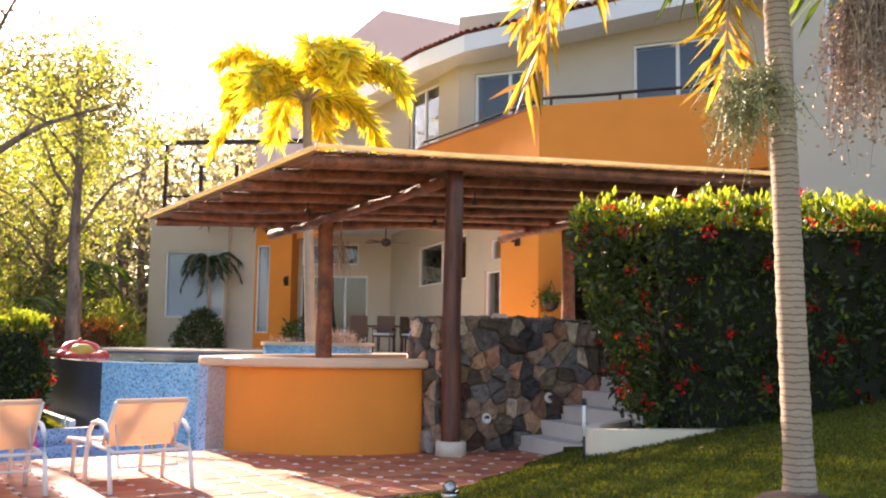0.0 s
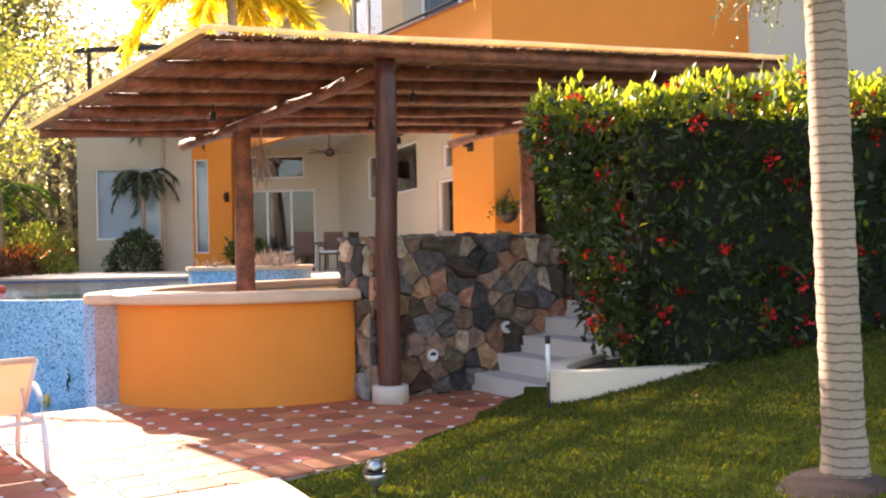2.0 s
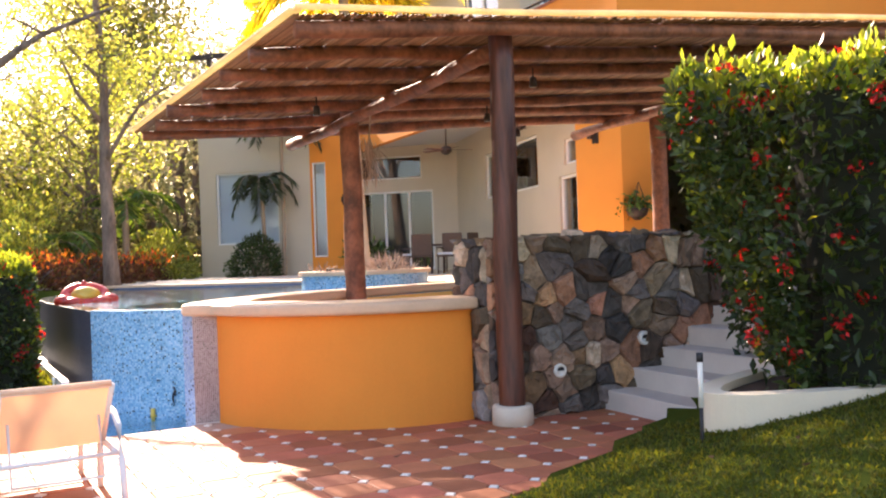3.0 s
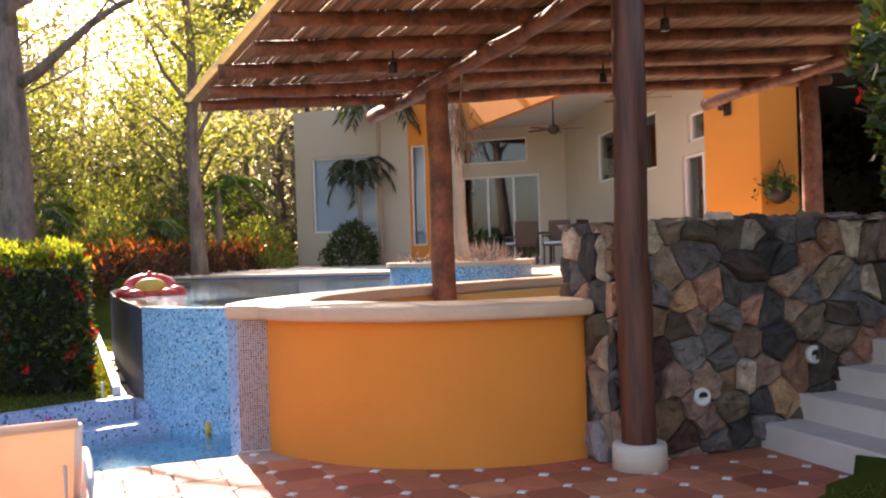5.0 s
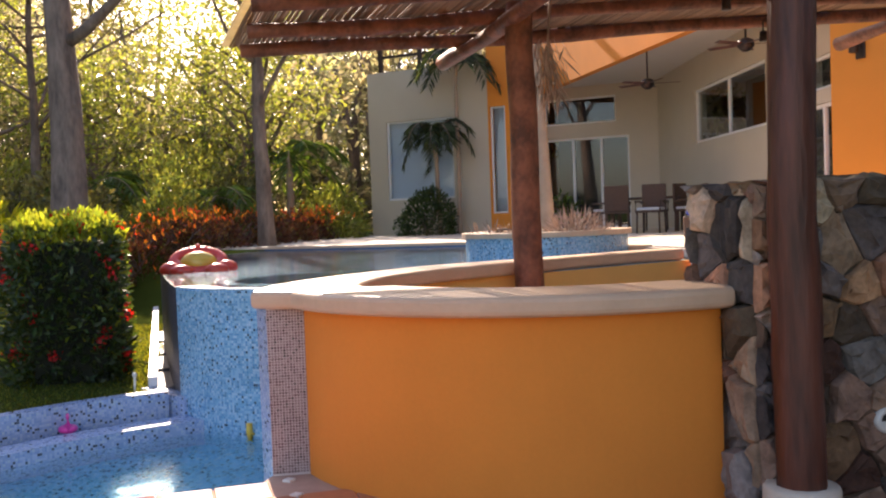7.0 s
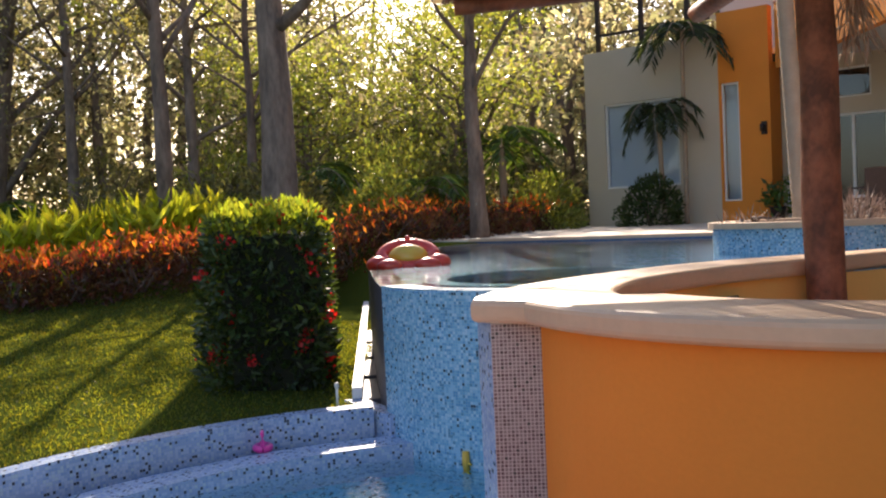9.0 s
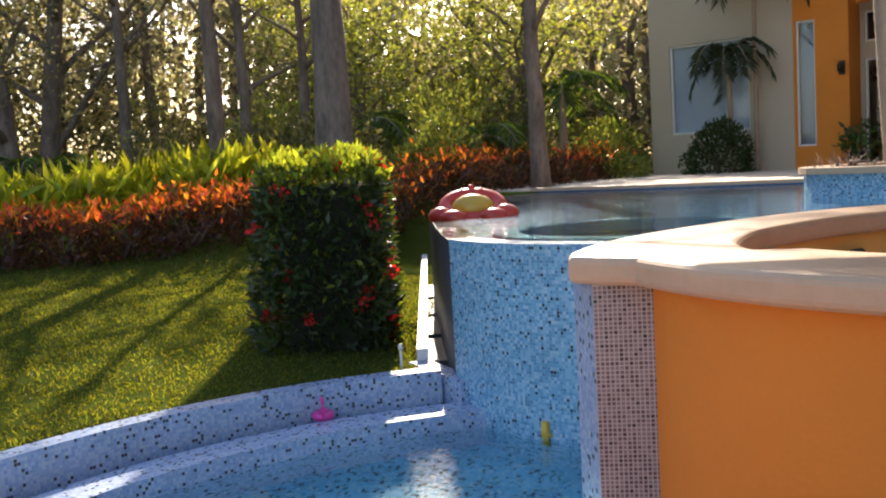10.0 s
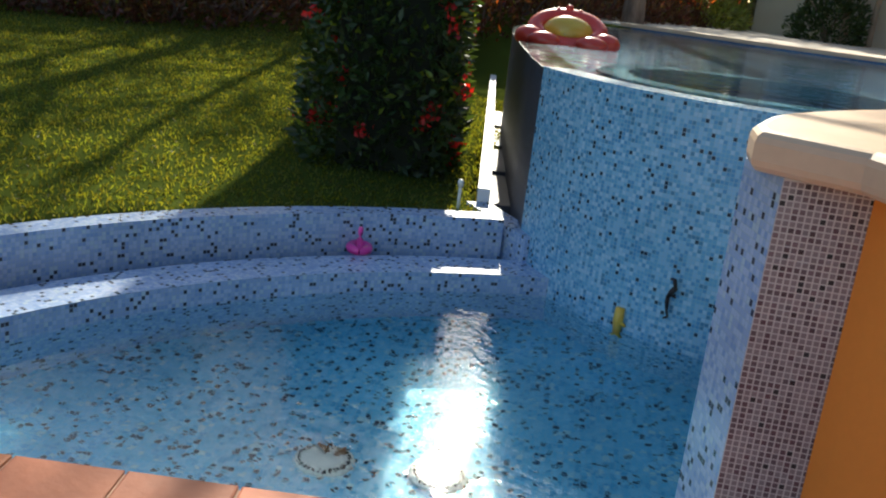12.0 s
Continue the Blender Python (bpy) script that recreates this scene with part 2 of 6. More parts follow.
def ringed(name, base, dark, pitch):
    """Palm bark with uneven dark growth rings up the trunk."""
    m = mat(name, base, 0.85, vary=0.2, scale=5, bump=0.3, bump_scale=40)
    n, l = m.node_tree.nodes, m.node_tree.links
    w, geo = n.new("ShaderNodeTexWave"), n.new("ShaderNodeNewGeometry")
    w.bands_direction = "Z"
    w.inputs["Scale"].default_value, w.inputs["Distortion"].default_value = 0.314 / pitch, 2.6
    w.inputs["Detail"].default_value, w.inputs["Detail Scale"].default_value = 3, 2.2
    l.new(geo.outputs["Position"], w.inputs["Vector"])
    r = n.new("ShaderNodeMapRange")
    r.inputs["From Min"].default_value, r.inputs["From Max"].default_value = 0.0, 0.2
    l.new(w.outputs["Fac"], r.inputs["Value"])
    mx, b = n.new("ShaderNodeMixRGB"), n["Principled BSDF"]
    src = b.inputs["Base Color"].links[0].from_socket
    l.new(r.outputs[0], mx.inputs[0])
    l.new(src, mx.inputs[2])
    mx.inputs[1].default_value = (*dark, 1)
    l.new(mx.outputs[0], b.inputs["Base Color"])
    return m


PALM_RING = ringed("ringed_palm_bark", (0.37, 0.28, 0.195), (0.15, 0.105, 0.07), 0.045)
PALM_BARK = mat("palm_bark", (0.36, 0.27, 0.19), 0.85, vary=0.2, scale=4, bump=0.4, bump_scale=30)
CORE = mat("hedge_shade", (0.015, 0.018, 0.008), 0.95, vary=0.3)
BLUE_TILES = mosaic("blue_mosaic", [(0, (0.19, 0.45, 0.67)), (0.3, (0.31, 0.56, 0.75)), (0.56, (0.13, 0.35, 0.60)), (0.74, (0.44, 0.64, 0.79)), (0.88, (0.10, 0.26, 0.42)), (0.955, (0.02, 0.035, 0.06))], (0.36, 0.54, 0.64))
PALE_TILES = mosaic("pale_blue_mosaic", [(0, (0.35, 0.46, 0.70)), (0.4, (0.46, 0.56, 0.76)), (0.7, (0.27, 0.39, 0.66)), (0.84, (0.05, 0.05, 0.07)), (0.93, (0.50, 0.61, 0.71))], (0.40, 0.50, 0.60))
FLOOR_TILES = mosaic("pool_floor_mosaic", [(0, (0.20, 0.62, 0.86)), (0.4, (0.30, 0.70, 0.90)), (0.68, (0.13, 0.48, 0.76)), (0.83, (0.02, 0.05, 0.09)), (0.94, (0.50, 0.78, 0.84))], (0.34, 0.64, 0.80), size=0.024)
# wet tile, with the hedge's shade and reflection put into the dark colour
DARK_TILES = mosaic("shaded_wet_mosaic", [(0, (0.03, 0.04, 0.07)), (0.5, (0.05, 0.06, 0.09)), (0.8, (0.02, 0.02, 0.03))], (0.05, 0.05, 0.06), rough=0.55)
TESSERA = mat("grey_tessera", (0.27, 0.215, 0.225), 0.3, vary=0.05, scale=5, bump=0.05, per="object")
TESSERAE = [TESSERA, mat("mauve_tessera", (0.17, 0.115, 0.13), 0.3, vary=0.12, bump=0.05, per="object"), mat("brown_tessera", (0.09, 0.05, 0.06), 0.3, vary=0.2, bump=0.05, per="object"), mat("black_tessera", (0.03, 0.025, 0.03), 0.3, vary=0.2, bump=0.05)]
TILE_GROUT = mat("pale_grout", (0.62, 0.57, 0.54), 0.9, vary=0.08)
# darker copy of the blue mosaic, with shade and tree reflections in its colour
SHADED_TILES = mosaic("shaded_blue_mosaic", [(0, (0.08, 0.17, 0.36)), (0.4, (0.11, 0.22, 0.42)), (0.7, (0.06, 0.13, 0.30)), (0.9, (0.16, 0.28, 0.46))], (0.12, 0.2, 0.36))
WATER_LOW = water("splash_water", (0.80, 0.96, 0.99), 0.08, 9.0)
WATER_TOP = water("pool_water", (0.50, 0.78, 0.78), 0.16, 3.0)
PANE = glass("window_glass", (0.82, 0.88, 0.9))
# darkness of an unlit room, put into the colour of the backing panels
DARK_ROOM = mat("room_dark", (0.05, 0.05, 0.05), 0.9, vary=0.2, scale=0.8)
# pale panel colour in place of the sky's reflection in the wing window
SKY_REFLECTION = mat("reflected_sky", (0.78, 0.82, 0.92), 0.8, vary=0.1, scale=0.6, bump=0.05)
# seat cushion cloth; behind the slit window it stands for reflected sky
SKY_AND_CUSHION = mat("pale_sky_and_cushion", (0.55, 0.60, 0.66), 0.9, vary=0.08, scale=0.7)
RED_ROOF = mat("clay_roof_tile", (0.34, 0.11, 0.06), 0.8, vary=0.2, scale=4, bump=0.3, per="island")
IRON = mat("dark_iron", (0.05, 0.035, 0.03), 0.45, metal=0.6, vary=0.2, scale=8)
CHAISE_FRAME = mat("white_enamel", (0.78, 0.76, 0.72), 0.35, vary=0.04, bump=0.02)
SLING = mat("sling_fabric", (0.76, 0.62, 0.48), 0.85, vary=0.06, scale=3, bump=0.3, bump_scale=300, leaf=0.35, glow=(1.1, 1.0, 0.95))
RUBBER = mat("black_rubber", (0.02, 0.02, 0.02), 0.6, vary=0.1)
VINYL_RED = mat("red_vinyl", (0.72, 0.06, 0.035), 0.3, vary=0.06, bump=0.04, coat=0.3)
VINYL_YELLOW = mat("yellow_vinyl", (0.80, 0.50, 0.06), 0.3, vary=0.06, bump=0.04, coat=0.3)
VINYL_PINK = mat("pink_vinyl", (0.85, 0.06, 0.36), 0.3, vary=0.05, bump=0.03, coat=0.3)
SILVER = mat("brushed_metal", (0.55, 0.56, 0.58), 0.3, metal=0.9, vary=0.1, scale=20)
WICKER = mat("dark_wicker", (0.09, 0.055, 0.04), 0.7, vary=0.25, scale=30, bump=0.4)
BLUE_CLOTH = mat("blue_cushion", (0.03, 0.07, 0.42), 0.8, vary=0.1, scale=6)
BRICK_RED = mat("red_brick", (0.36, 0.10, 0.05), 0.8, vary=0.2, scale=8, bump=0.3)
DISC_WHITE = mat("white_plastic", (0.78, 0.77, 0.70), 0.4, vary=0.03, bump=0.03)
LEAF_DEAD = mat("dead_leaf", (0.14, 0.06, 0.03), 0.8, vary=0.3, scale=20, bump=0.2)


# ---- shaping helpers ----
def world_of(ob):
    return world_of(ob.parent) @ ob.matrix_parent_inverse @ ob.matrix_basis if ob.parent else ob.matrix_basis.copy()


def put(ob, parent):
    if parent:
        ob.parent = parent
        ob.matrix_parent_inverse = world_of(parent).inverted()
    return ob


def part(name, bm, material, parent=None, label="", smooth=False):
    """Links a bmesh as one mesh object, under a thing or a part."""
    me = bpy.data.meshes.new(name)
    bm.to_mesh(me)
    bm.free()
    me.materials.append(material)
    if smooth:
        me.shade_smooth()
    return put(tagged(new(name, me), label), parent)


def raw(name, verts, faces, material, parent=None, label="", smooth=False):
    me = bpy.data.meshes.new(name)
    me.from_pydata([tuple(v) for v in verts], [], [tuple(f) for f in faces])
    me.materials.append(material)
    if smooth:
        me.shade_smooth()
    return put(tagged(new(name, me), label), parent)


def thing(name, at, label, category, group="", kind=""):
    ob = new(name)
    ob.empty_display_size = 0.1
    ob.matrix_basis = Matrix.Translation(at)
    return tagged(ob, label, category, group, kind)


def box(bm, lo, hi, m=None, bevel=0.0):
    c = [(a + b) / 2 for a, b in zip(lo, hi)]
    s = [abs(b - a) for a, b in zip(lo, hi)]
    mm = Matrix.Translation(c) @ Matrix.Diagonal((*s, 1))
    r = bmesh.ops.create_cube(bm, size=1, matrix=(m @ mm) if m else mm)
    if bevel:
        es = list({e for v in r["verts"] for e in v.link_edges})
        bmesh.ops.bevel(bm, geom=es, offset=bevel, segments=2, affect="EDGES", profile=0.5)
    return bm


def boxed(lo, hi, m=None, bevel=0.0):
    return box(bmesh.new(), lo, hi, m, bevel)


def prism(poly, z0, z1, bm=None):
    bm = bm or bmesh.new()
    top = [bm.verts.new((x, y, z1)) for x, y in poly]
    low = [bm.verts.new((x, y, z0)) for x, y in poly]
    bm.faces.new(top), bm.faces.new(low[::-1])
    n = len(poly)
    for i in range(n):
        bm.faces.new((top[i], low[i], low[(i + 1) % n], top[(i + 1) % n]))
    bmesh.ops.recalc_face_normals(bm, faces=bm.faces)
    return bm


def tube(points, radii, sides=10, bm=None, rough=0.0, cap=True):
    """A round bar along points, with its own radius at each."""
    bm = bm or bmesh.new()
    pts = [Vector(p) for p in points]
    rings = []
    for i, p in enumerate(pts):
        d = (pts[min(i + 1, len(pts) - 1)] - pts[max(i - 1, 0)]).normalized()
        a = d.orthogonal().normalized() if abs(d.z) < 0.9 else d.cross(Vector((0, 1, 0))).normalized()
        if abs(d.z) < 0.9:
            a = d.cross(Vector((0, 0, 1))).normalized()
        b = d.cross(a)
        r = radii[i] if hasattr(radii, "__len__") else radii
        ring = []
        for k in range(sides):
            t = 2 * math.pi * k / sides
            rr = r * (1 + rough * (noise.noise(p * 3.1 + Vector((math.cos(t) * 2, math.sin(t) * 2, i))) * 2))
            ring.append(bm.verts.new(p + (a * math.cos(t) + b * math.sin(t)) * rr))
        rings.append(ring)
    for r0, r1 in zip(rings, rings[1:]):
        for k in range(sides):
            bm.faces.new((r0[k], r0[(k + 1) % sides], r1[(k + 1) % sides], r1[k]))
    if cap:
        bm.faces.new(rings[0][::-1]), bm.faces.new(rings[-1])
    bmesh.ops.recalc_face_normals(bm, faces=bm.faces)
    return bm


def line(p, q, n, wob=0.0, seed=0.0):
    p, q = Vector(p), Vector(q)
    out = []
    for i in range(n + 1):
        t = i / n
        w = noise.noise_vector(Vector((seed, t * 4, seed * 0.7))) * wob
        out.append(p.lerp(q, t) + w)
    return out


def lathe(profile, at=(0, 0, 0), segs=24, bm=None):
    bm = bm or bmesh.new()
    rings = []
    for r, z in profile:
        rings.append([bm.verts.new((at[0] + r * math.cos(2 * math.pi * k / segs), at[1] + r * math.sin(2 * math.pi * k / segs), at[2] + z)) for k in range(segs)])
    for a, b in zip(rings, rings[1:]):
        for k in range(segs):
            bm.faces.new((a[k], a[(k + 1) % segs], b[(k + 1) % segs], b[k]))
    bm.faces.new(rings[0][::-1]), bm.faces.new(rings[-1])
    bmesh.ops.recalc_face_normals(bm, faces=bm.faces)
    return bm


def smooth_path(ctrl, n=8):
    """A curve through the given plan points."""
    c = [Vector((*p, 0)) if len(p) == 2 else Vector(p) for p in ctrl]
    out = []
    for i in range(len(c) - 1):
        p0, p1, p2, p3 = c[max(i - 1, 0)], c[i], c[i + 1], c[min(i + 2, len(c) - 1)]
        for k in range(n):
            t = k / n
            out.append(0.5 * ((2 * p1) + (p2 - p0) * t + (2 * p0 - 5 * p1 + 4 * p2 - p3) * t * t + (3 * p1 - p0 - 3 * p2 + p3) * t ** 3))
    out.append(c[-1])
    return [(p.x, p.y) for p in out]


def arc3(a, b, c, n=24):
    """The arc of the circle from a by b to c."""
    ax, ay, bx, by, cx, cy = *a, *b, *c
    d = 2 * (ax * (by - cy) + bx * (cy - ay) + cx * (ay - by))
    ux = ((ax * ax + ay * ay) * (by - cy) + (bx * bx + by * by) * (cy - ay) + (cx * cx + cy * cy) * (ay - by)) / d
    uy = ((ax * ax + ay * ay) * (cx - bx) + (bx * bx + by * by) * (ax - cx) + (cx * cx + cy * cy) * (bx - ax)) / d
    r = math.hypot(ax - ux, ay - uy)
    t0, tb, t1 = (math.atan2(p[1] - uy, p[0] - ux) for p in (a, b, c))
    tau = 2 * math.pi
    sweep = (t1 - t0) % tau
    if (tb - t0) % tau > sweep:
        sweep -= tau
    return [(ux + r * math.cos(t0 + sweep * i / n), uy + r * math.sin(t0 + sweep * i / n)) for i in range(n + 1)]


def offset(path, d):
    """The plan path moved to its left by d."""
    out = []
    for i, p in enumerate(path):
        a, b = path[max(i - 1, 0)], path[min(i + 1, len(path) - 1)]
        dx, dy = b[0] - a[0], b[1] - a[1]
        n = math.hypot(dx, dy) or 1
        out.append((p[0] - dy / n * d, p[1] + dx / n * d))
    return out


def ribbon(name, path, z0, z1, thick, material, parent=None, label="", kind=""):
    """An upright wall along a plan path, thick to its left, with a map in metres for tiles. z1 may be one height or one for each point."""
    back = offset(path, thick)
    n = len(path)
    zt = list(z1) if hasattr(z1, "__len__") else [z1] * n
    v, f, uv, s = [], [], [], 0.0
    run = [0.0]
    for a, b in zip(path, path[1:]):
        s += math.hypot(b[0] - a[0], b[1] - a[1])
        run.append(s)
    for i in range(n):
        v += [(*path[i], z0), (*path[i], zt[i]), (*back[i], zt[i]), (*back[i], z0)]
    for i in range(n - 1):
        a, b = 4 * i, 4 * i + 4
        f += [(a, b, b + 1, a + 1), (a + 1, b + 1, b + 2, a + 2), (a + 3, a + 2, b + 2, b + 3), (a, a + 3, b + 3, b)]
        u0, u1 = run[i], run[i + 1]
        uv += [(u0, z0), (u1, z0), (u1, zt[i + 1]), (u0, zt[i])]
        uv += [(u0, zt[i]), (u1, zt[i + 1]), (u1, zt[i + 1] + thick), (u0, zt[i] + thick)]
        uv += [(u0, z0), (u0, zt[i]), (u1, zt[i + 1]), (u1, z0)]
        uv += [(u0, 0), (u0, thick), (u1, thick), (u1, 0)]
    f += [(0, 1, 2, 3), (4 * n - 1, 4 * n - 2, 4 * n - 3, 4 * n - 4)]
    uv += [(0, z0), (0, zt[0]), (thick, zt[0]), (thick, z0)] + [(thick, z0), (thick, zt[-1]), (0, zt[-1]), (0, z0)]
    ob = raw(name, v, f, material, parent, label)
    lay = ob.data.uv_layers.new(name="metres")
    lay.data.foreach_set("uv", [c for p in uv for c in p])
    return tagged(ob, kind=kind)


def sheet(name, poly, z, material, parent=None, label="", kind="", thick=0.0):
    """A level floor of that outline, with a map in metres."""
    bm = bmesh.new()
    if thick:
        prism(poly, z - thick, z, bm)
    else:
        bm.faces.new([bm.verts.new((x, y, z)) for x, y in poly])
    bmesh.ops.triangulate(bm, faces=[f for f in bm.faces if len(f.verts) > 4])
    lay = bm.loops.layers.uv.new("metres")
    for fc in bm.faces:
        for lp in fc.loops:
            lp[lay].uv = (lp.vert.co.x * 0.8 + lp.vert.co.y * 0.6, -lp.vert.co.x * 0.6 + lp.vert.co.y * 0.8)
    return tagged(part(name, bm, material, parent, label), kind=kind)


def holed(name, p, q, z0, z1, thick, holes, material, parent=None, label="", kind=""):
    """A straight wall from p to q, thick to its left, with openings (from, to, low, high) along it."""
    p, q = Vector((*p, 0)), Vector((*q, 0))
    d = (q - p).normalized()
    m = Matrix.Translation(p) @ Matrix.Rotation(math.atan2(d.y, d.x), 4, "Z")
    ss = sorted({0.0, (q - p).length, *(h[0] for h in holes), *(h[1] for h in holes)})
    zs = sorted({z0, z1, *(h[2] for h in holes), *(h[3] for h in holes)})
    bm = bmesh.new()
    for a, b in zip(ss, ss[1:]):
        lo = None
        for c, e in zip(zs, zs[1:]):
            hole = any(h[0] <= (a + b) / 2 <= h[1] and h[2] <= (c + e) / 2 <= h[3] for h in holes)
            if hole:
                if lo is not None:
                    box(bm, (a, 0, lo), (b, thick, c), m)
                lo = None
            elif lo is None:
                lo = c
        if lo is not None:
            box(bm, (a, 0, lo), (b, thick, z1), m)
    bmesh.ops.remove_doubles(bm, verts=bm.verts, dist=0.0005)
    return tagged(part(name, bm, material, parent, label), kind=kind), m


def window(name, m, s0, s1, z0, z1, label, leaves=2, back=None, deep=0.12, bar=0.05, room=0.9, parent=None):
    """A white-framed window in a wall whose map m is given, with its panes and a backing panel coloured for room
    darkness unless another colour is given.
    """
    base = m @ Vector(((s0 + s1) / 2, deep, z0))
    w = tagged(put(new(name), parent), label, "window", "", "structure") if not parent else put(new(name), parent)
    w.matrix_basis = Matrix.Translation(base)
    for a, b, c, e, nm in ((s0, s0 + bar, z0, z1, "jamb"), (s1 - bar, s1, z0, z1, "jamb"), (s0 + bar, s1 - bar, z1 - bar, z1, "head"), (s0 + bar, s1 - bar, z0, z0 + bar, "sill")):
        part(nm, boxed((a, deep - 0.05, c), (b, deep + 0.04, e), m, 0.008), WHITE, w)
    for i in range(1, leaves):
        x = s0 + (s1 - s0) * i / leaves
        part("mullion", boxed((x - bar * 0.6, deep - 0.04, z0 + bar), (x + bar * 0.6, deep + 0.03, z1 - bar), m, 0.006), WHITE, w)
    for i in range(leaves):
        a, b = s0 + (s1 - s0) * i / leaves, s0 + (s1 - s0) * (i + 1) / leaves
        g = part("pane", boxed((a + bar * 0.5, deep - 0.006, z0 + bar * 0.9), (b - bar * 0.5, deep + 0.006, z1 - bar * 0.9), m), PANE, w)
        g.visible_shadow = False
    part("backing_panel", boxed((s0 - 0.2, deep + room, z0 - 0.2), (s1 + 0.2, deep + room + 0.02, z1 + 0.2), m), back or DARK_ROOM, w)
    return w


def turned(x, y, z, deg):
    return Matrix.Translation((x, y, z)) @ Matrix.Rotation(radians(deg), 4, "Z")


def inside(x, y, poly):
    c = False
    for (ax, ay), (bx, by) in zip(poly, poly[1:] + poly[:1]):
        if (ay > y) != (by > y) and x < (bx - ax) * (y - ay) / (by - ay) + ax:
            c = not c
    return c


def clip(subject, window_poly):
    """The part of a plan outline that lies inside a convex one (both counter-clockwise)."""
    out = subject
    for (ax, ay), (bx, by) in zip(window_poly, window_poly[1:] + window_poly[:1]):
        src, out = out, []
        side = [(bx - ax) * (y - ay) - (by - ay) * (x - ax) for x, y in src]
        for i, p in enumerate(src):
            j = (i + 1) % len(src)
            if side[i] >= 0:
                out.append(p)
            if (side[i] >= 0) != (side[j] >= 0):
                t = side[i] / (side[i] - side[j])
                out.append((p[0] + (src[j][0] - p[0]) * t, p[1] + (src[j][1] - p[1]) * t))
        if len(out) < 3:
            return []
    return out


U, V = Vector((0.80, 0.60, 0)), Vector((-0.60, 0.80, 0))  # the way the wall and the pergola's beams run, and across it


def uv_map(o):
    """Local to world for the pergola's directions at a plan point."""
    return Matrix(((U.x, V.x, 0, o[0]), (U.y, V.y, 0, o[1]), (0, 0, 1, 0), (0, 0, 0, 1)))


# ---- plan ----
TERRACE = [(-8.6, 5.3), (-3.6, 5.2), (-0.93, 7.42), (-0.2, 7.95), (0.23, 8.39), (0.9, 9.32), (1.3, 10.35), (1.75, 10.7), (1.45, 12.3), (0.0, 11.3), (-0.28, 11.5), (-1.45, 11.2), (-2.7, 11.3), (-2.865, 10.93), (-2.82, 10.725), (-5.9, 8.065)]
LAWN_EDGE = [(-0.2, 7.95), (0.71, 6.48), (1.9, 4.2), (2.2, 1.0), (2.3, -4.0)]
POOL_LINE = smooth_path([(-10.5, 21.6), (-9.8, 18.9), (-8.7, 16.75), (-5.72, 13.42)], 3) + arc3((-5.25, 12.95), (-4.6, 12.70), (-3.30, 12.98), 20)
BAR_OUT = smooth_path([(-3.01, 11.0), (-3.13, 11.5), (-3.10, 12.4), (-2.88, 13.35), (-2.38, 14.2), (-1.92, 15.0), (-1.45, 15.8)], 6)
BAR_IN = smooth_path([(-2.34, 11.22), (-2.50, 11.45), (-2.62, 11.85), (-2.655, 12.2), (-2.58, 12.75), (-2.41, 13.25), (-2.21, 13.7), (-1.92, 14.4), (-1.56, 15.05), (-1.2, 15.55)], 6)
FRONT = arc3((-2.66, 11.02), (-1.45, 10.63), (-0.28, 11.2), 28)
SPLASH = ((-2.23, 10.54), 4.05)
WATER_Z, SPLASH_Z, BASE = 0.955, -0.30, 1.0


def ground_z(x, y):
    """The lawn's height: it falls a little towards the start, climbs under the hedge and behind the pool."""
    c01 = lambda t: max(0.0, min(1.0, t))
    s = c01((y - 14.5) / 7)
    s = s * s * (3 - 2 * s)
    z = -0.03 - 0.14 * c01((6 - y) / 6)
    if x > 0.5:
        z += min(1.15, 0.195 * (x - 0.5) * c01((y - 1) / 7.5))
    if x < -5.5:
        z = max(z, -0.05 + 0.42 * c01((-6.2 - x) / 8))
    z = z * (1 - s) + 0.97 * s
    # a level strip beside the overflow channel
    off = -(x + 5.85) * 0.754 - (y - 13.2) * 0.657
    if x < -5 and 12.5 < y < 21.0 and off < 1.6:
        k = c01((off - 0.5) / 1.1) + c01((y - 19.5) / 1.5)
        z = min(z, 0.0 + (z - 0.0) * min(1.0, k))
    return z


def sunk(x, y):
    """Where the pools and the bar are dug into the ground."""
    cx, cy = SPLASH[0]
    if math.hypot(x - cx, y - cy) < SPLASH[1] - 0.05 and (x + 5.9) * 0.69 - (y - 7.95) * 0.724 < 0.1 and y < 13.2:
        return True
    if inside(x, y, [(-10.3, 21.4), (-9.5, 18.9), (-8.9, 17.2), (-6.2, 13.6), (-5.3, 12.9), (-3, 11), (-0.3, 11.3), (2.0, 13.0), (6.0, 16.5), (6, 40), (-12.6, 40), (-12.6, 31.4), (-10.2, 22)]):
        return True
    return inside(x, y, [(-8.4, 5.5), (-3.7, 5.4), (-1.0, 7.6), (0.1, 8.5), (0.8, 9.5), (1.2, 10.5), (1.6, 11.8), (-2.9, 11.2), (-5.9, 8.1)])


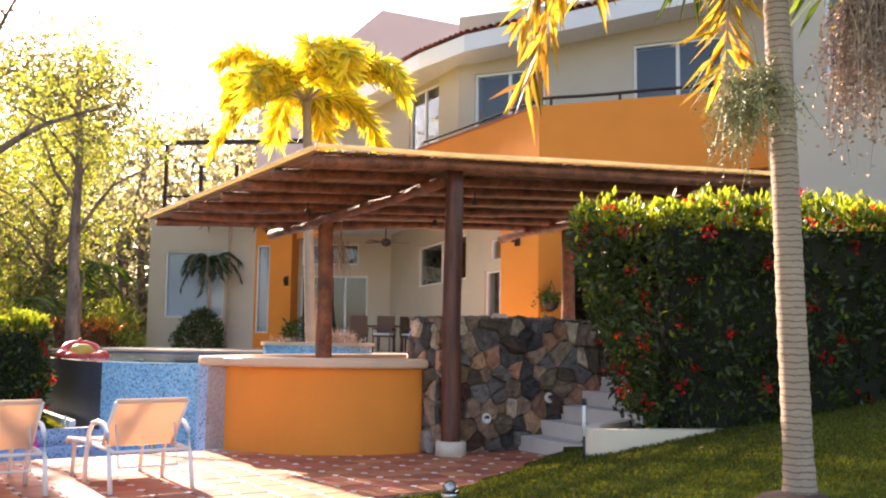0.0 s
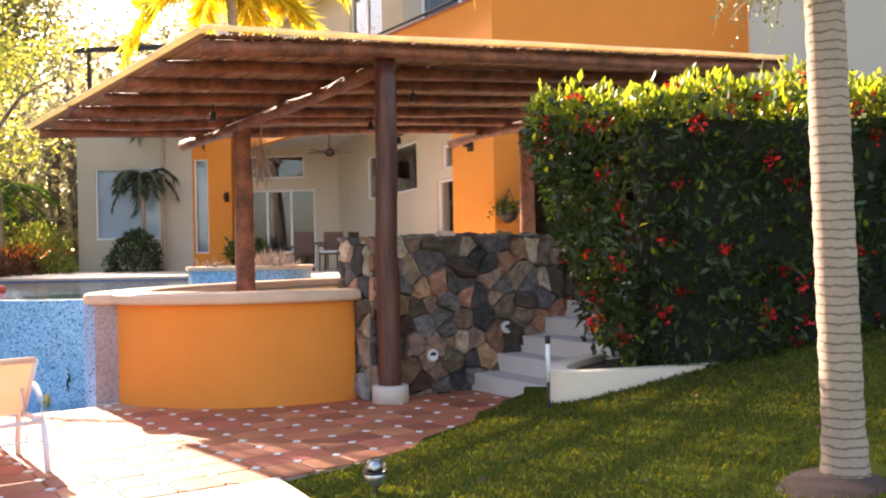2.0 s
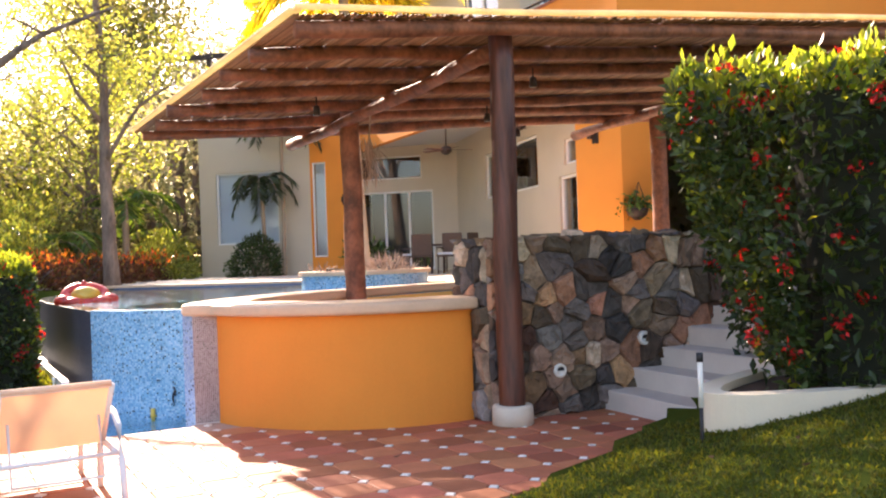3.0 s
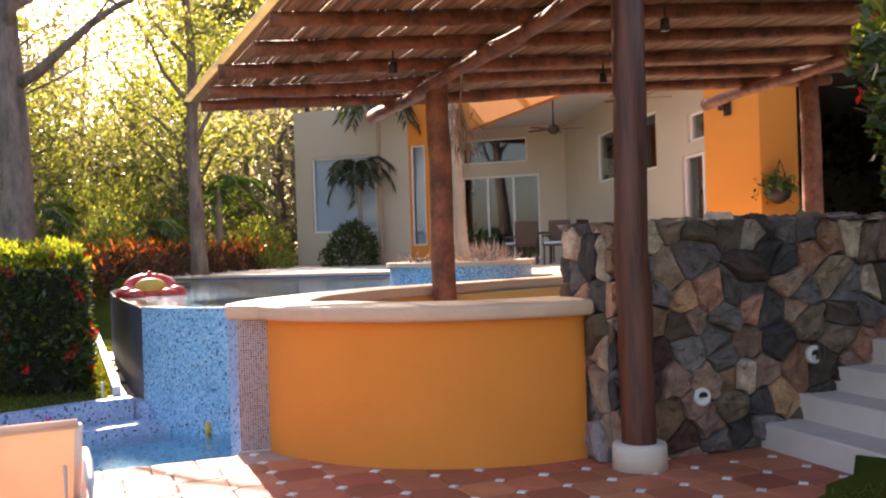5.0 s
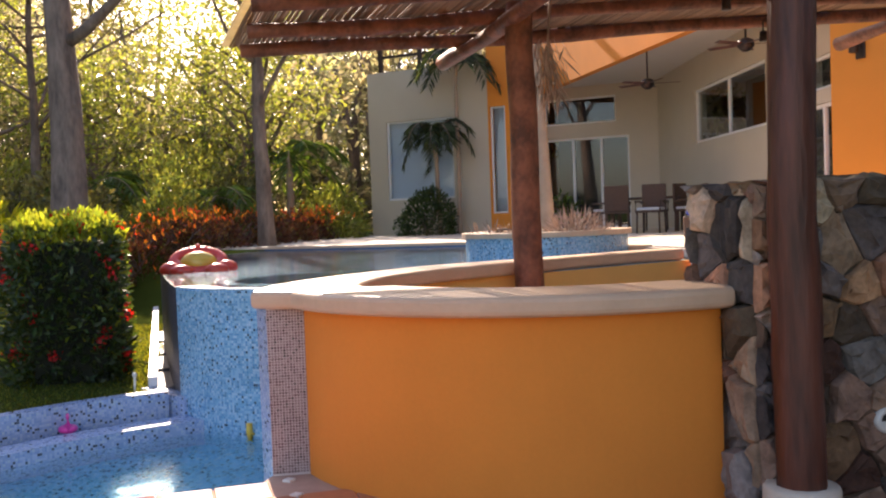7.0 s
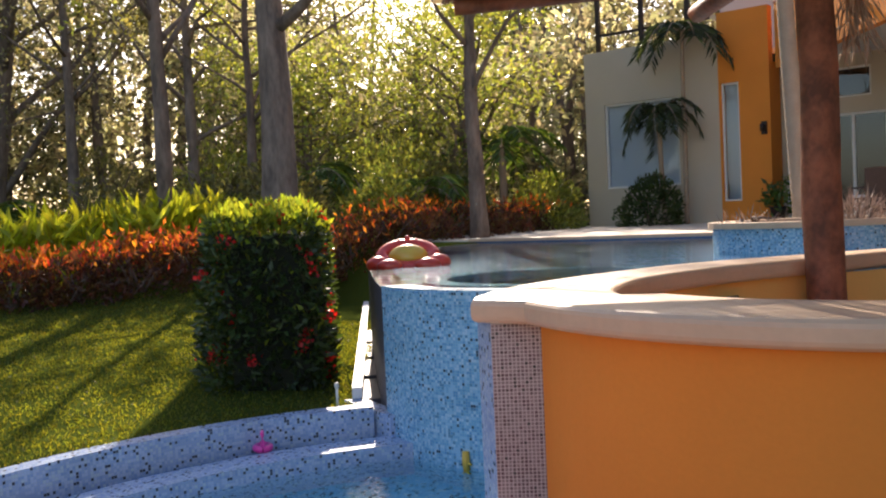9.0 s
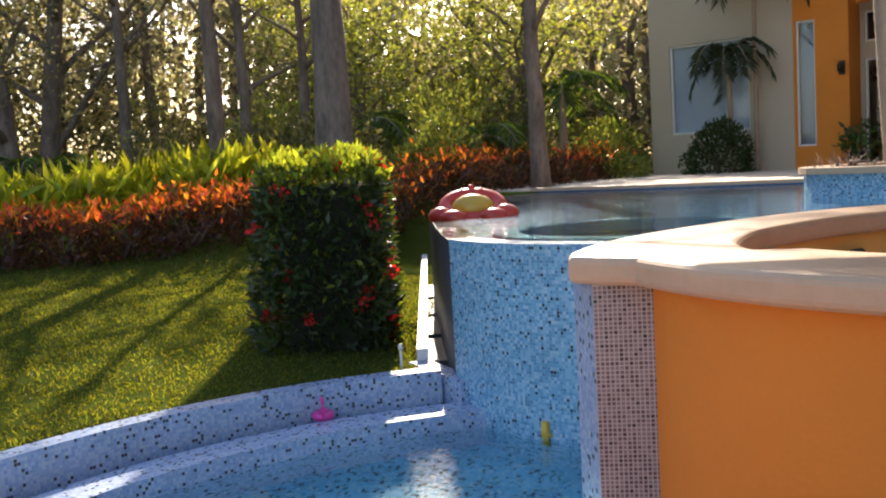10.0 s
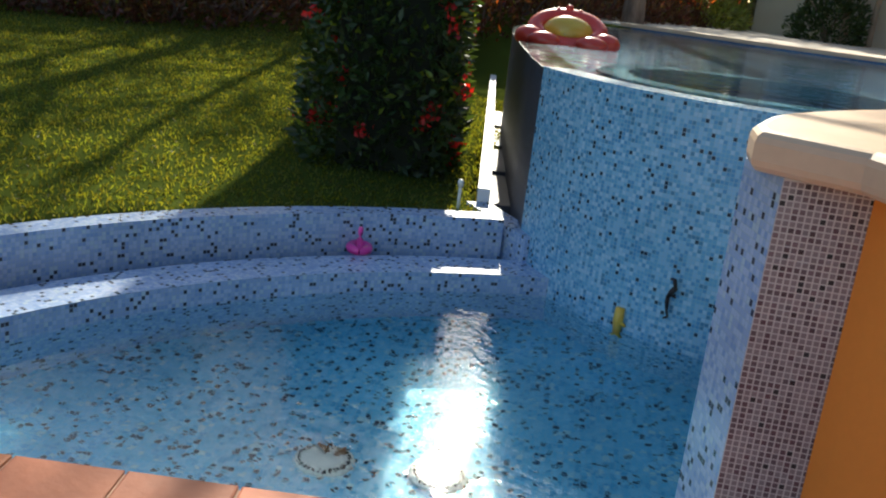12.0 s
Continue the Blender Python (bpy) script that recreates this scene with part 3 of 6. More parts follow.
def ground_mesh():
    xs = [-400, -200, -100, -60, -40, -30, -24] + [-20 + 0.2 * i for i in range(156)] + [12, 16, 24, 40, 100, 400]
    ys = [-400, -150, -60, -30, -16, -10] + [-6 + 0.2 * i for i in range(181)] + [32, 36, 45, 60, 100, 400]
    v, f = [], []
    for y in ys:
        for x in xs:
            z = -1.6 if sunk(x, y) else ground_z(x, y) + 0.02 * noise.noise(Vector((x * 0.6, y * 0.6, 0)))
            v.append((x, y, z))
    w = len(xs)
    for j in range(len(ys) - 1):
        for i in range(w - 1):
            a = j * w + i
            f.append((a, a + 1, a + w + 1, a + w))
    ob = raw("ground", v, f, LAWN, None, "sloping green lawn around the terrace and pools", True)
    tagged(ob, category="lawn", kind="structure")


ground_mesh()


# ---- terrace, path, steps, planter ----
terrace = sheet("floor", TERRACE, -0.012, GROUT, None, "terracotta tiled terrace floor with white insets", "structure", 0.25)
tagged(terrace, category="floor")
path_poly = [(-0.45, 7.72), (-0.2, 7.94)] + [p for p in smooth_path(LAWN_EDGE, 5)[1:]] + [(0.75, -4.0), (0.75, 1.0), (0.6, 4.0), (-0.2, 6.3)] + [(-0.9, 7.38)]
bm = bmesh.new()
top = [bm.verts.new((x, y, max(-0.2, ground_z(x, y)) + 0.035)) for x, y in path_poly]
bm.faces.new(top)
bmesh.ops.triangulate(bm, faces=bm.faces)
ext = bmesh.ops.extrude_face_region(bm, geom=list(bm.faces))
bmesh.ops.translate(bm, vec=(0, 0, -0.12), verts=[g for g in ext["geom"] if isinstance(g, bmesh.types.BMVert)])
bmesh.ops.recalc_face_normals(bm, faces=bm.faces)
tagged(part("path", bm, CONCRETE, None, "pale concrete garden path across the lawn"), category="path", kind="structure")

WALL_AT = uv_map((-0.10, 11.07))
RISE, GOING = 0.177, 0.32
stairs = thing("stairs", WALL_AT @ Vector((1.2, -0.8, 0)), "pale stone steps climbing beside the rubble wall", "stairs", "", "structure")
for i in range(6):
    s = 1.18 + GOING * i
    part("step", boxed((s, -1.55, -0.1 if i == 0 else RISE * i - 0.02), (s + (GOING + 0.03 if i < 5 else 2.0), 0.0, RISE * (i + 1)), WALL_AT, 0.012), LIMESTONE, stairs)
    if i:
        part("step_core", boxed((s + 0.05, -1.52, -0.1), (s + GOING + 0.02, -0.01, RISE * i - 0.03), WALL_AT), LIMESTONE, stairs)

PLANTER = smooth_path([(2.05, 10.9), (1.70, 10.2), (1.61, 9.78), (1.74, 9.56), (2.15, 9.60), (3.12, 9.98), (3.6, 10.2)], 6)
planter = ribbon("planter_wall", PLANTER, -0.1, 0.47, 0.15, CREAM, None, "low cream plastered planter wall round the hedge", "structure")
tagged(planter, category="planter")
sheet("planter_soil", offset(PLANTER, 0.14) + [(6.5, 10.4), (6.5, 11.5), (2.4, 11.0)], 0.41, SOIL, None, "dark bare planting soil", "structure", 0.4)


# ---- splash pool ----
def splash_pool():
    (cx, cy), r = SPLASH
    arc = [(cx + r * math.cos(radians(a)), cy + r * math.sin(radians(a))) for a in range(143, 228, 3)]
    ribbon("pool_rim", arc[::-1], -0.9, 0.02, -0.16, PALE_TILES, None, "curved splash pool wall in pale blue mosaic", "structure")
    ribbon("pool_bench", [(cx + (r - 0.31) * math.cos(radians(a)), cy + (r - 0.31) * math.sin(radians(a))) for a in range(122, 228, 3)][::-1], -0.95, -0.185, -0.30, PALE_TILES, None, "low mosaic bench inside the splash pool", "structure")
    fl = [(cx + r * math.cos(radians(a)), cy + r * math.sin(radians(a))) for a in range(96, 232, 4)] + [(-2.6, 10.8), (-2.6, 13.5)]
    sheet("pool_floor", fl, -0.70, FLOOR_TILES, None, "blue mosaic floor of the splash pool", "structure")
    w = sheet("water", fl, SPLASH_Z, WATER_LOW, None, "clear rippled water of the splash pool", "structure")
    w.visible_shadow = False
    ribbon("pool_edge_wall", [(-6.2, 7.805), (-2.79, 10.752)], -0.9, -0.26, -0.05, BLUE_TILES, None, "mosaic wall under the terrace edge", "structure")


splash_pool()


# ---- upper pool ----
def upper_pool():
    k = len(POOL_LINE) - 21
    side, bow = POOL_LINE[:k + 1], POOL_LINE[k:]
    ribbon("pool_wall_side", [(x, y) for x, y in side], -0.9, WATER_Z - 0.004, 0.22, DARK_TILES, None, "wet overflow wall of the infinity pool with shade in its dark colour", "structure")
    ribbon("pool_wall", bow, -0.9, WATER_Z + 0.004, 0.2, BLUE_TILES, None, "curved infinity pool wall in blue glass mosaic", "structure")
    outline = POOL_LINE + [(-3.1, 12.9), (-2.9, 13.4), (-1.3, 15.3), (-0.9, 16.5), (-2.2, 18.2), (-3.8, 19.8), (-5.7, 21.8), (-8.2, 21.55), (-10.4, 21.75)]
    w = sheet("water", outline, WATER_Z, WATER_TOP, None, "still reflecting water of the infinity pool", "structure")
    w.visible_shadow = False
    sheet("pool_floor", outline, -0.15, SHADED_TILES, None, "blue mosaic floor of the infinity pool", "structure")
    far = [(-10.6, 21.7), (-8.2, 21.5), (-5.7, 21.75), (-4.0, 19.9), (-2.4, 18.3)]
    ribbon("pool_wall_far", far, -0.2, 0.975, 0.25, SHADED_TILES, None, "blue tiled far wall of the pool in its shaded colour", "structure")
    ribbon("coping", offset(far, -0.03), 0.977, 1.03, 0.42, COUNTER, None, "pale stone pool coping", "structure")
    spa = [(-4.45 + 1.05 * math.cos(radians(a)), 14.15 + 1.05 * math.sin(radians(a))) for a in range(0, 361, 10)]
    ribbon("spa_ring", spa, -0.15, 0.90, 0.2, BLUE_TILES, None, "submerged round spa seat wall in blue mosaic", "structure")
    # overflow channel beside the dark wall
    a, b = Vector((-5.85, 13.205, 0)), Vector((-11.25, 19.4, 0))
    d = (b - a).normalized()
    n = Vector((-d.y, d.x, 0))
    ribbon("curb", [(p.x, p.y) for p in (a, b)], -0.7, 0.075, -0.085, CURB_STONE, None, "narrow pale curb beside the overflow channel", "structure")
    ribbon("curb_end", [(-5.12, 12.84), (-5.5, 12.97), (-5.88, 13.14)], -0.7, -0.02, -0.16, PALE_TILES, None, "tiled end of the overflow channel", "structure")
    for i in range(4):
        q = a + d * (0.15 + 1.05 * i) - n * 0.08
        m = Matrix.Translation(q) @ Matrix.Rotation(math.atan2(d.y, d.x), 4, "Z")
        tagged(part("channel_step", boxed((0, -0.2, -0.5), (1.08, 0.0, -0.06 + 0.03 * i), m, 0.006), DARK_TILES, None, "wet tiled step of the overflow channel"), category="step", kind="structure")


upper_pool()

DECK = [(-14.5, 22.2), (-10.6, 21.95), (-8.2, 21.75), (-5.6, 22.0), (-3.8, 20.1), (-2.2, 18.5), (-0.85, 16.9), (-0.55, 15.6), (1.2, 13.9), (2.6, 13.4), (8, 16.5), (8, 32), (-14.5, 32)]
tagged(sheet("patio_floor", DECK, BASE, DECK_STONE, None, "pale stone patio deck beside the pool", "structure", 1.1), category="floor")


# ---- bar ----
def bar_counter():
    bar = thing("bar", (-1.6, 11.8, 0), "orange plastered curved pool bar with a stone top", "bar", "", "structure")
    ribbon("front_wall", FRONT, -0.02, 0.99, 0.25, ORANGE, bar)
    ribbon("back_wall", offset(BAR_OUT, -0.10)[2:], -0.5, 0.99, -0.2, BLUE_TILES, bar, "blue mosaic pool side")
    ribbon("inner_lining", offset(BAR_IN, 0.12), 0.0, 0.988, 0.06, BAR_CREAM, bar, "yellow cream inner lining")
    ribbon("inner_face", offset(BAR_OUT, -0.32)[8:], 0.0, 0.985, -0.03, BAR_CREAM, bar, "yellow cream inner face")
    top = offset(FRONT, -0.11)
    front_in = offset(FRONT, 0.50)
    outline = BAR_OUT[::-1] + [(-2.93, 10.87)] + top[1:] + [(-0.18, 11.75)] + [p for p in front_in[::-1] if -2.2 < p[0] < -0.5] + BAR_IN
    bm = prism(outline, 0.992, 1.10)
    edges = [e for e in bm.edges if abs(e.verts[0].co.z - e.verts[1].co.z) < 1e-4]
    bmesh.ops.bevel(bm, geom=edges, offset=0.032, segments=3, affect="EDGES", profile=0.5)
    part("countertop", bm, COUNTER, bar, "pale rounded stone countertop")
    part("bar_floor", prism([(-2.5, 11.5), (-0.4, 11.6), (0.0, 12.3), (-0.6, 15.4), (-1.3, 15.5), (-1.95, 14.4), (-2.5, 13.2), (-2.65, 12.3)], -0.1, 0.02), LIMESTONE, bar)
    # solid dark panel that stands for the shade in the niche opening
    part("niche", boxed((-0.02, -0.25, 0.55), (0.05, 0.25, 0.90), turned(-2.565, 13.12, 0, 21)), MORTAR, bar, "dark panel in place of the niche's shade")
    # end panel of grey mosaic, set tile by tile, with a pale side that turns to the pool
    a, b = Vector((-2.85, 10.905, 0)), Vector((-2.655, 11.03, 0))
    side = [(-3.16, 11.75), (-3.15, 11.42), (-3.05, 11.09), (a.x, a.y)]
    ribbon("mosaic_side", side, -0.75, 0.99, 0.05, PALE_TILES, bar, "pale blue mosaic side")
    panel = ribbon("mosaic_end", [(a.x, a.y), (b.x, b.y)], -0.02, 0.99, 0.2, TILE_GROUT, bar, "grey and brown mosaic end panel")
    d = (b - a)
    cols, rows = 13, 58
    pw, ph = d.length / cols, 0.985 / rows
    d.normalize()
    nrm = Vector((d.y, -d.x, 0))
    shapes = []
    for mt in TESSERAE:
        bm = boxed((-pw * 0.385, -0.004, -ph * 0.385), (pw * 0.385, 0.004, ph * 0.385), None, 0.0012)
        me = bpy.data.meshes.new("tessera")
        bm.to_mesh(me)
        bm.free()
        me.materials.append(mt)
        shapes.append(me)
    ang = Matrix.Rotation(math.atan2(d.y, d.x), 4, "Z")
    rnd = random.Random(4)
    rest = [bmesh.new() for mt in TESSERAE]
    for i in range(cols):
        for j in range(rows):
            kind_ = rnd.choices((0, 1, 2, 3), (0.58, 0.29, 0.10, 0.03))[0]
            m = Matrix.Translation(a + d * pw * (i + 0.5) + nrm * -0.002 + Vector((0, 0, ph * (j + 0.5)))) @ ang
            if j >= rows - 23:
                ob = new("tessera", shapes[kind_])
                ob.matrix_basis = m
                put(ob, panel)
            else:
                box(rest[kind_], (-pw * 0.385, -0.004, -ph * 0.385), (pw * 0.385, 0.004, ph * 0.385), m)
    for bm, mt in zip(rest, TESSERAE):
        tagged(part("tessera_field", bm, mt, panel), kind="stuff")


bar_counter()
tagged(part("brick_step", boxed((-1.12, 15.5, 0.0), (-0.4, 15.95, 1.16), None, 0.01), BRICK_RED, None, "red brick step beside the bar"), category="step")
tagged(part("brick_step", boxed((-0.95, 15.75, 0.0), (-0.1, 16.3, 1.3), None, 0.01), BRICK_RED, None, "red brick step beside the bar"), category="step")


# ---- rubble wall ----
def voronoi(w, h, step, rnd):
    """Rubble outlines that fill a face of w by h metres."""
    seeds = []
    nx, ny = max(1, round(w / step)), max(1, round(h / step))
    for j in range(-1, ny + 1):
        for i in range(-1, nx + 1):
            if rnd.random() < 0.2:
                continue
            seeds.append(((i + 0.5 + rnd.uniform(-0.42, 0.42) + 0.5 * (j % 2)) * w / nx, (j + 0.5 + rnd.uniform(-0.4, 0.4)) * h / ny))
    cells = []
    for k, (x, y) in enumerate(seeds):
        poly = [(0, 0), (w, 0), (w, h), (0, h)]
        for m, (a, b) in enumerate(seeds):
            if m == k or math.hypot(a - x, b - y) > step * 4:
                continue
            mx, my, dx, dy = (x + a) / 2, (y + b) / 2, a - x, b - y
            src, poly = poly, []
            for i, p in enumerate(src):
                q = src[(i + 1) % len(src)]
                sp, sq = (p[0] - mx) * dx + (p[1] - my) * dy, (q[0] - mx) * dx + (q[1] - my) * dy
                if sp <= 0:
                    poly.append(p)
                if (sp <= 0) != (sq <= 0):
                    t = sp / (sp - sq)
                    poly.append((p[0] + (q[0] - p[0]) * t, p[1] + (q[1] - p[1]) * t))
            if len(poly) < 3:
                break
        if len(poly) >= 3:
            cells.append(poly)
    return cells


def rubble(face, w, h, step, parent, rnd):
    """Stones bedded in a face: x along it, y out of it, z up."""
    for cell in voronoi(w, h, step, rnd):
        cx, cz = sum(p[0] for p in cell) / len(cell), sum(p[1] for p in cell) / len(cell)
        rim = []
        for i, p in enumerate(cell):
            q = cell[(i + 1) % len(cell)]
            rim += [p, ((p[0] + q[0]) / 2 + rnd.uniform(-0.016, 0.012), (p[1] + q[1]) / 2 + rnd.uniform(-0.014, 0.014))]
        rim = [(x + rnd.uniform(-0.006, 0.006), z + rnd.uniform(-0.006, 0.006)) for x, z in rim]
        n, out = len(rim), rnd.uniform(0.012, 0.075)
        v, f = [], []
        for s, y in ((0.97, -0.03), (0.97, out * 0.3), (0.87, out), (0.5, out * 1.2)):
            v += [(cx + (x - cx) * s, y + rnd.uniform(-0.02, 0.016) * (s < 0.9), cz + (z - cz) * s) for x, z in rim]
        for k in range(3):
            f += [(k * n + i, k * n + (i + 1) % n, (k + 1) * n + (i + 1) % n, (k + 1) * n + i) for i in range(n)]
        f.append(tuple(range(3 * n, 4 * n)))
        c = face @ Vector((cx, 0, cz))
        v = [face @ Vector((x, -y, z)) - c for x, y, z in v]
        ob = raw("stone", v, f, rnd.choices(STONES, (3.4, 2.4, 0.9, 2.0, 1.6))[0], None)
        ob.matrix_basis = Matrix.Translation(c)
        put(ob, parent)


def stone_wall():
    wall = part("wall_rubble", boxed((0.01, 0.01, -0.1), (3.9, 0.58, 1.58), WALL_AT), MORTAR, None, "rubble wall of brown and grey field stones")
    tagged(wall, category="wall", kind="structure")
    rnd = random.Random(11)
    rubble(WALL_AT, 3.9, 1.62, 0.198, wall, rnd)
    side = WALL_AT @ Matrix(((0, 1, 0, 0), (-1, 0, 0, 0.6), (0, 0, 1, 0), (0, 0, 0, 1)))
    rubble(side, 0.6, 1.62, 0.2, wall, rnd)
    cap = WALL_AT @ Matrix(((1, 0, 0, 0), (0, 0, 1, 0), (0, -1, 0, 1.58), (0, 0, 0, 1)))
    rubble(cap, 3.9, 0.6, 0.28, wall, rnd)
    for s, z in ((0.68, 0.40), (1.62, 0.63)):
        c = WALL_AT @ Vector((s, -0.03, z))
        lamp = thing("step_light", c, "round white recessed step light in the rubble wall", "wall light", "step lights")
        m = Matrix.Translation(c) @ Matrix.Rotation(math.atan2(U.y, U.x), 4, "Z") @ Matrix.Rotation(radians(90), 4, "X")
        bm = lathe([(0.066, -0.01), (0.066, 0.03), (0.058, 0.042), (0.040, 0.044), (0.036, 0.03)], segs=20)
        bm.transform(m)
        part("bezel", bm, DISC_WHITE, lamp, smooth=True)
        part("louvre", boxed((-0.034, -0.002, 0.03), (0.034, 0.03, 0.04), m), RUBBER, lamp, "black louvre")


stone_wall()


# ---- pergola ----
P0 = (0.10, 10.99)
PERGOLA = uv_map(P0)


def roof_z(u, v):
    return 3.458 + 0.062 * u - 0.038 * v


def at_uv(u, v, z=None, drop=0.0):
    p = PERGOLA @ Vector((u, v, 0))
    p.z = (roof_z(u, v) if z is None else z) - drop
    return p


U1, V0, V1 = 5.6, -0.24, 4.75


def u0(v):
    """The roof's left edge, which runs a little out of square."""
    return -1.95 - 0.125 * v


def pergola():
    rnd = random.Random(5)
    shed = thing("pergola", (*P0, 0), "rustic log pergola roofed with thin wooden sticks", "pergola")
    for i, (u, v, z0, r, mt, lab) in enumerate(((0, 0, 0.0, 0.113, WOOD_DARK, "dark stained log post"), (-0.22, 3.42, 0.0, 0.12, WOOD_RED, "reddish log post"), (4.8, 4.1, BASE, 0.12, WOOD_RED, "reddish log post"), (4.8, 0.0, 0.6, 0.13, WOOD_DARK, "dark stained log post"))):
        lo, hi = at_uv(u, v, z0), at_uv(u, v, None, 0.1)
        pts = line(lo, hi, 14, 0.025, i + 0.3)
        pts[0], pts[-1] = lo, hi
        part("post", tube(pts, [r * (1.05 - 0.12 * k / 14) for k in range(15)], 14, rough=0.05), mt, shed, lab, True)
    collar = part("collar", lathe([(0.182, -0.02), (0.178, 0.15), (0.168, 0.165), (0.11, 0.168)], at_uv(0, 0, 0), 28), COLLAR, shed, "round concrete post collar", True)
    for i, (u, va, vb, r) in enumerate(((-0.02, 0.12, 5.25, 0.072), (4.3, 0.12, 5.6, 0.075))):
        pts = line(at_uv(u, va, None, 0.21), at_uv(u - 0.42 * (1 - i), vb, None, 0.21), 16, 0.03, 7.1 + i)
        part("girder", tube(pts, [r * (0.95 + 0.12 * math.sin(k * 1.3)) for k in range(17)], 12, rough=0.07), WOOD_RED, shed, "heavy reddish girder log", True)
    n = 7
    for i in range(n):
        v = V0 + 0.05 + (V1 - V0 - 0.1) * i / (n - 1)
        pts = line(at_uv(u0(v) + rnd.uniform(-0.05, 0.1), v, None, 0.085), at_uv(U1, v + rnd.uniform(-0.05, 0.05), None, 0.085), 18, 0.05, 20.3 + i)
        part("beam", tube(pts, [0.066 * (0.9 + 0.2 * rnd.random()) for k in range(19)], 9, rough=0.08), WOOD_RED, shed, "", True)
    # thin sticks laid across the beams
    rest_v, rest_f = [], []
    count = 390
    for i in range(count):
        f01 = (i + rnd.uniform(0.2, 0.8)) / count
        r = rnd.uniform(0.0088, 0.0132)
        a, b = V0 - 0.06 + rnd.uniform(-0.04, 0.03), V1 + rnd.uniform(-0.05, 0.06)
        single = i < 295
        v_, f_ = ([], []) if single else (rest_v, rest_f)
        k0 = len(v_)
        m = 5
        for j in range(m + 1):
            t = j / m
            u = u0(a + (b - a) * t) * (1 - f01) + U1 * f01
            p = at_uv(u + 0.012 * noise.noise(Vector((i * 0.7, j * 0.9, 3))), a + (b - a) * t, None, 0.02 + 0.012 * noise.noise(Vector((j, i * 0.31, 1))))
            for k in range(5):
                q = 2 * math.pi * k / 5
                v_.append(p + U * (math.cos(q) * r) + Vector((0, 0, math.sin(q) * r)))
        for j in range(m):
            for k in range(5):
                f_.append((k0 + j * 5 + k, k0 + j * 5 + (k + 1) % 5, k0 + (j + 1) * 5 + (k + 1) % 5, k0 + (j + 1) * 5 + k))
        if single:
            raw("roof_stick", v_, f_, REED, shed, "", True)
    tagged(raw("stick_layer", rest_v, rest_f, REED, shed, "layer of thin brown sticks", True), kind="stuff")
    p, q = at_uv(u0(V0 - 0.1), V0 - 0.1), at_uv(u0(V1 + 0.08), V1 + 0.08)
    m = look(p, q)
    part("edge_board", boxed((-0.055, 0.0, -(q - p).length), (0.055, 0.022, 0), m, 0.005), LATH, shed, "edge board with sunlight in its pale colour")
    p, q = at_uv(u0(V0), V0 - 0.12, None, -0.012), at_uv(U1, V0 - 0.12, None, -0.012)
    part("edge_lath", tube(line(p, q, 12, 0.02, 2.1), 0.026, 7, rough=0.1), LATH, shed, "edge lath with sunlight in its pale colour", True)
    # small pendant lamps under the beams
    for u, v in ((-1.0, 2.2), (1.4, 3.0), (2.6, 4.4), (0.9, 1.0)):
        c = at_uv(u, v, None, 0.15)
        lamp = thing("pendant_lamp", c, "small dark spotlight hung under the pergola beams", "lamp", "pergola lamps")
        part("stem", tube([c, c - Vector((0, 0, 0.09))], 0.008, 6), IRON, lamp)
        part("shade", lathe([(0.02, -0.09), (0.035, -0.10), (0.04, -0.19), (0.03, -0.195)], c, 12), IRON, lamp, smooth=True)


pergola()


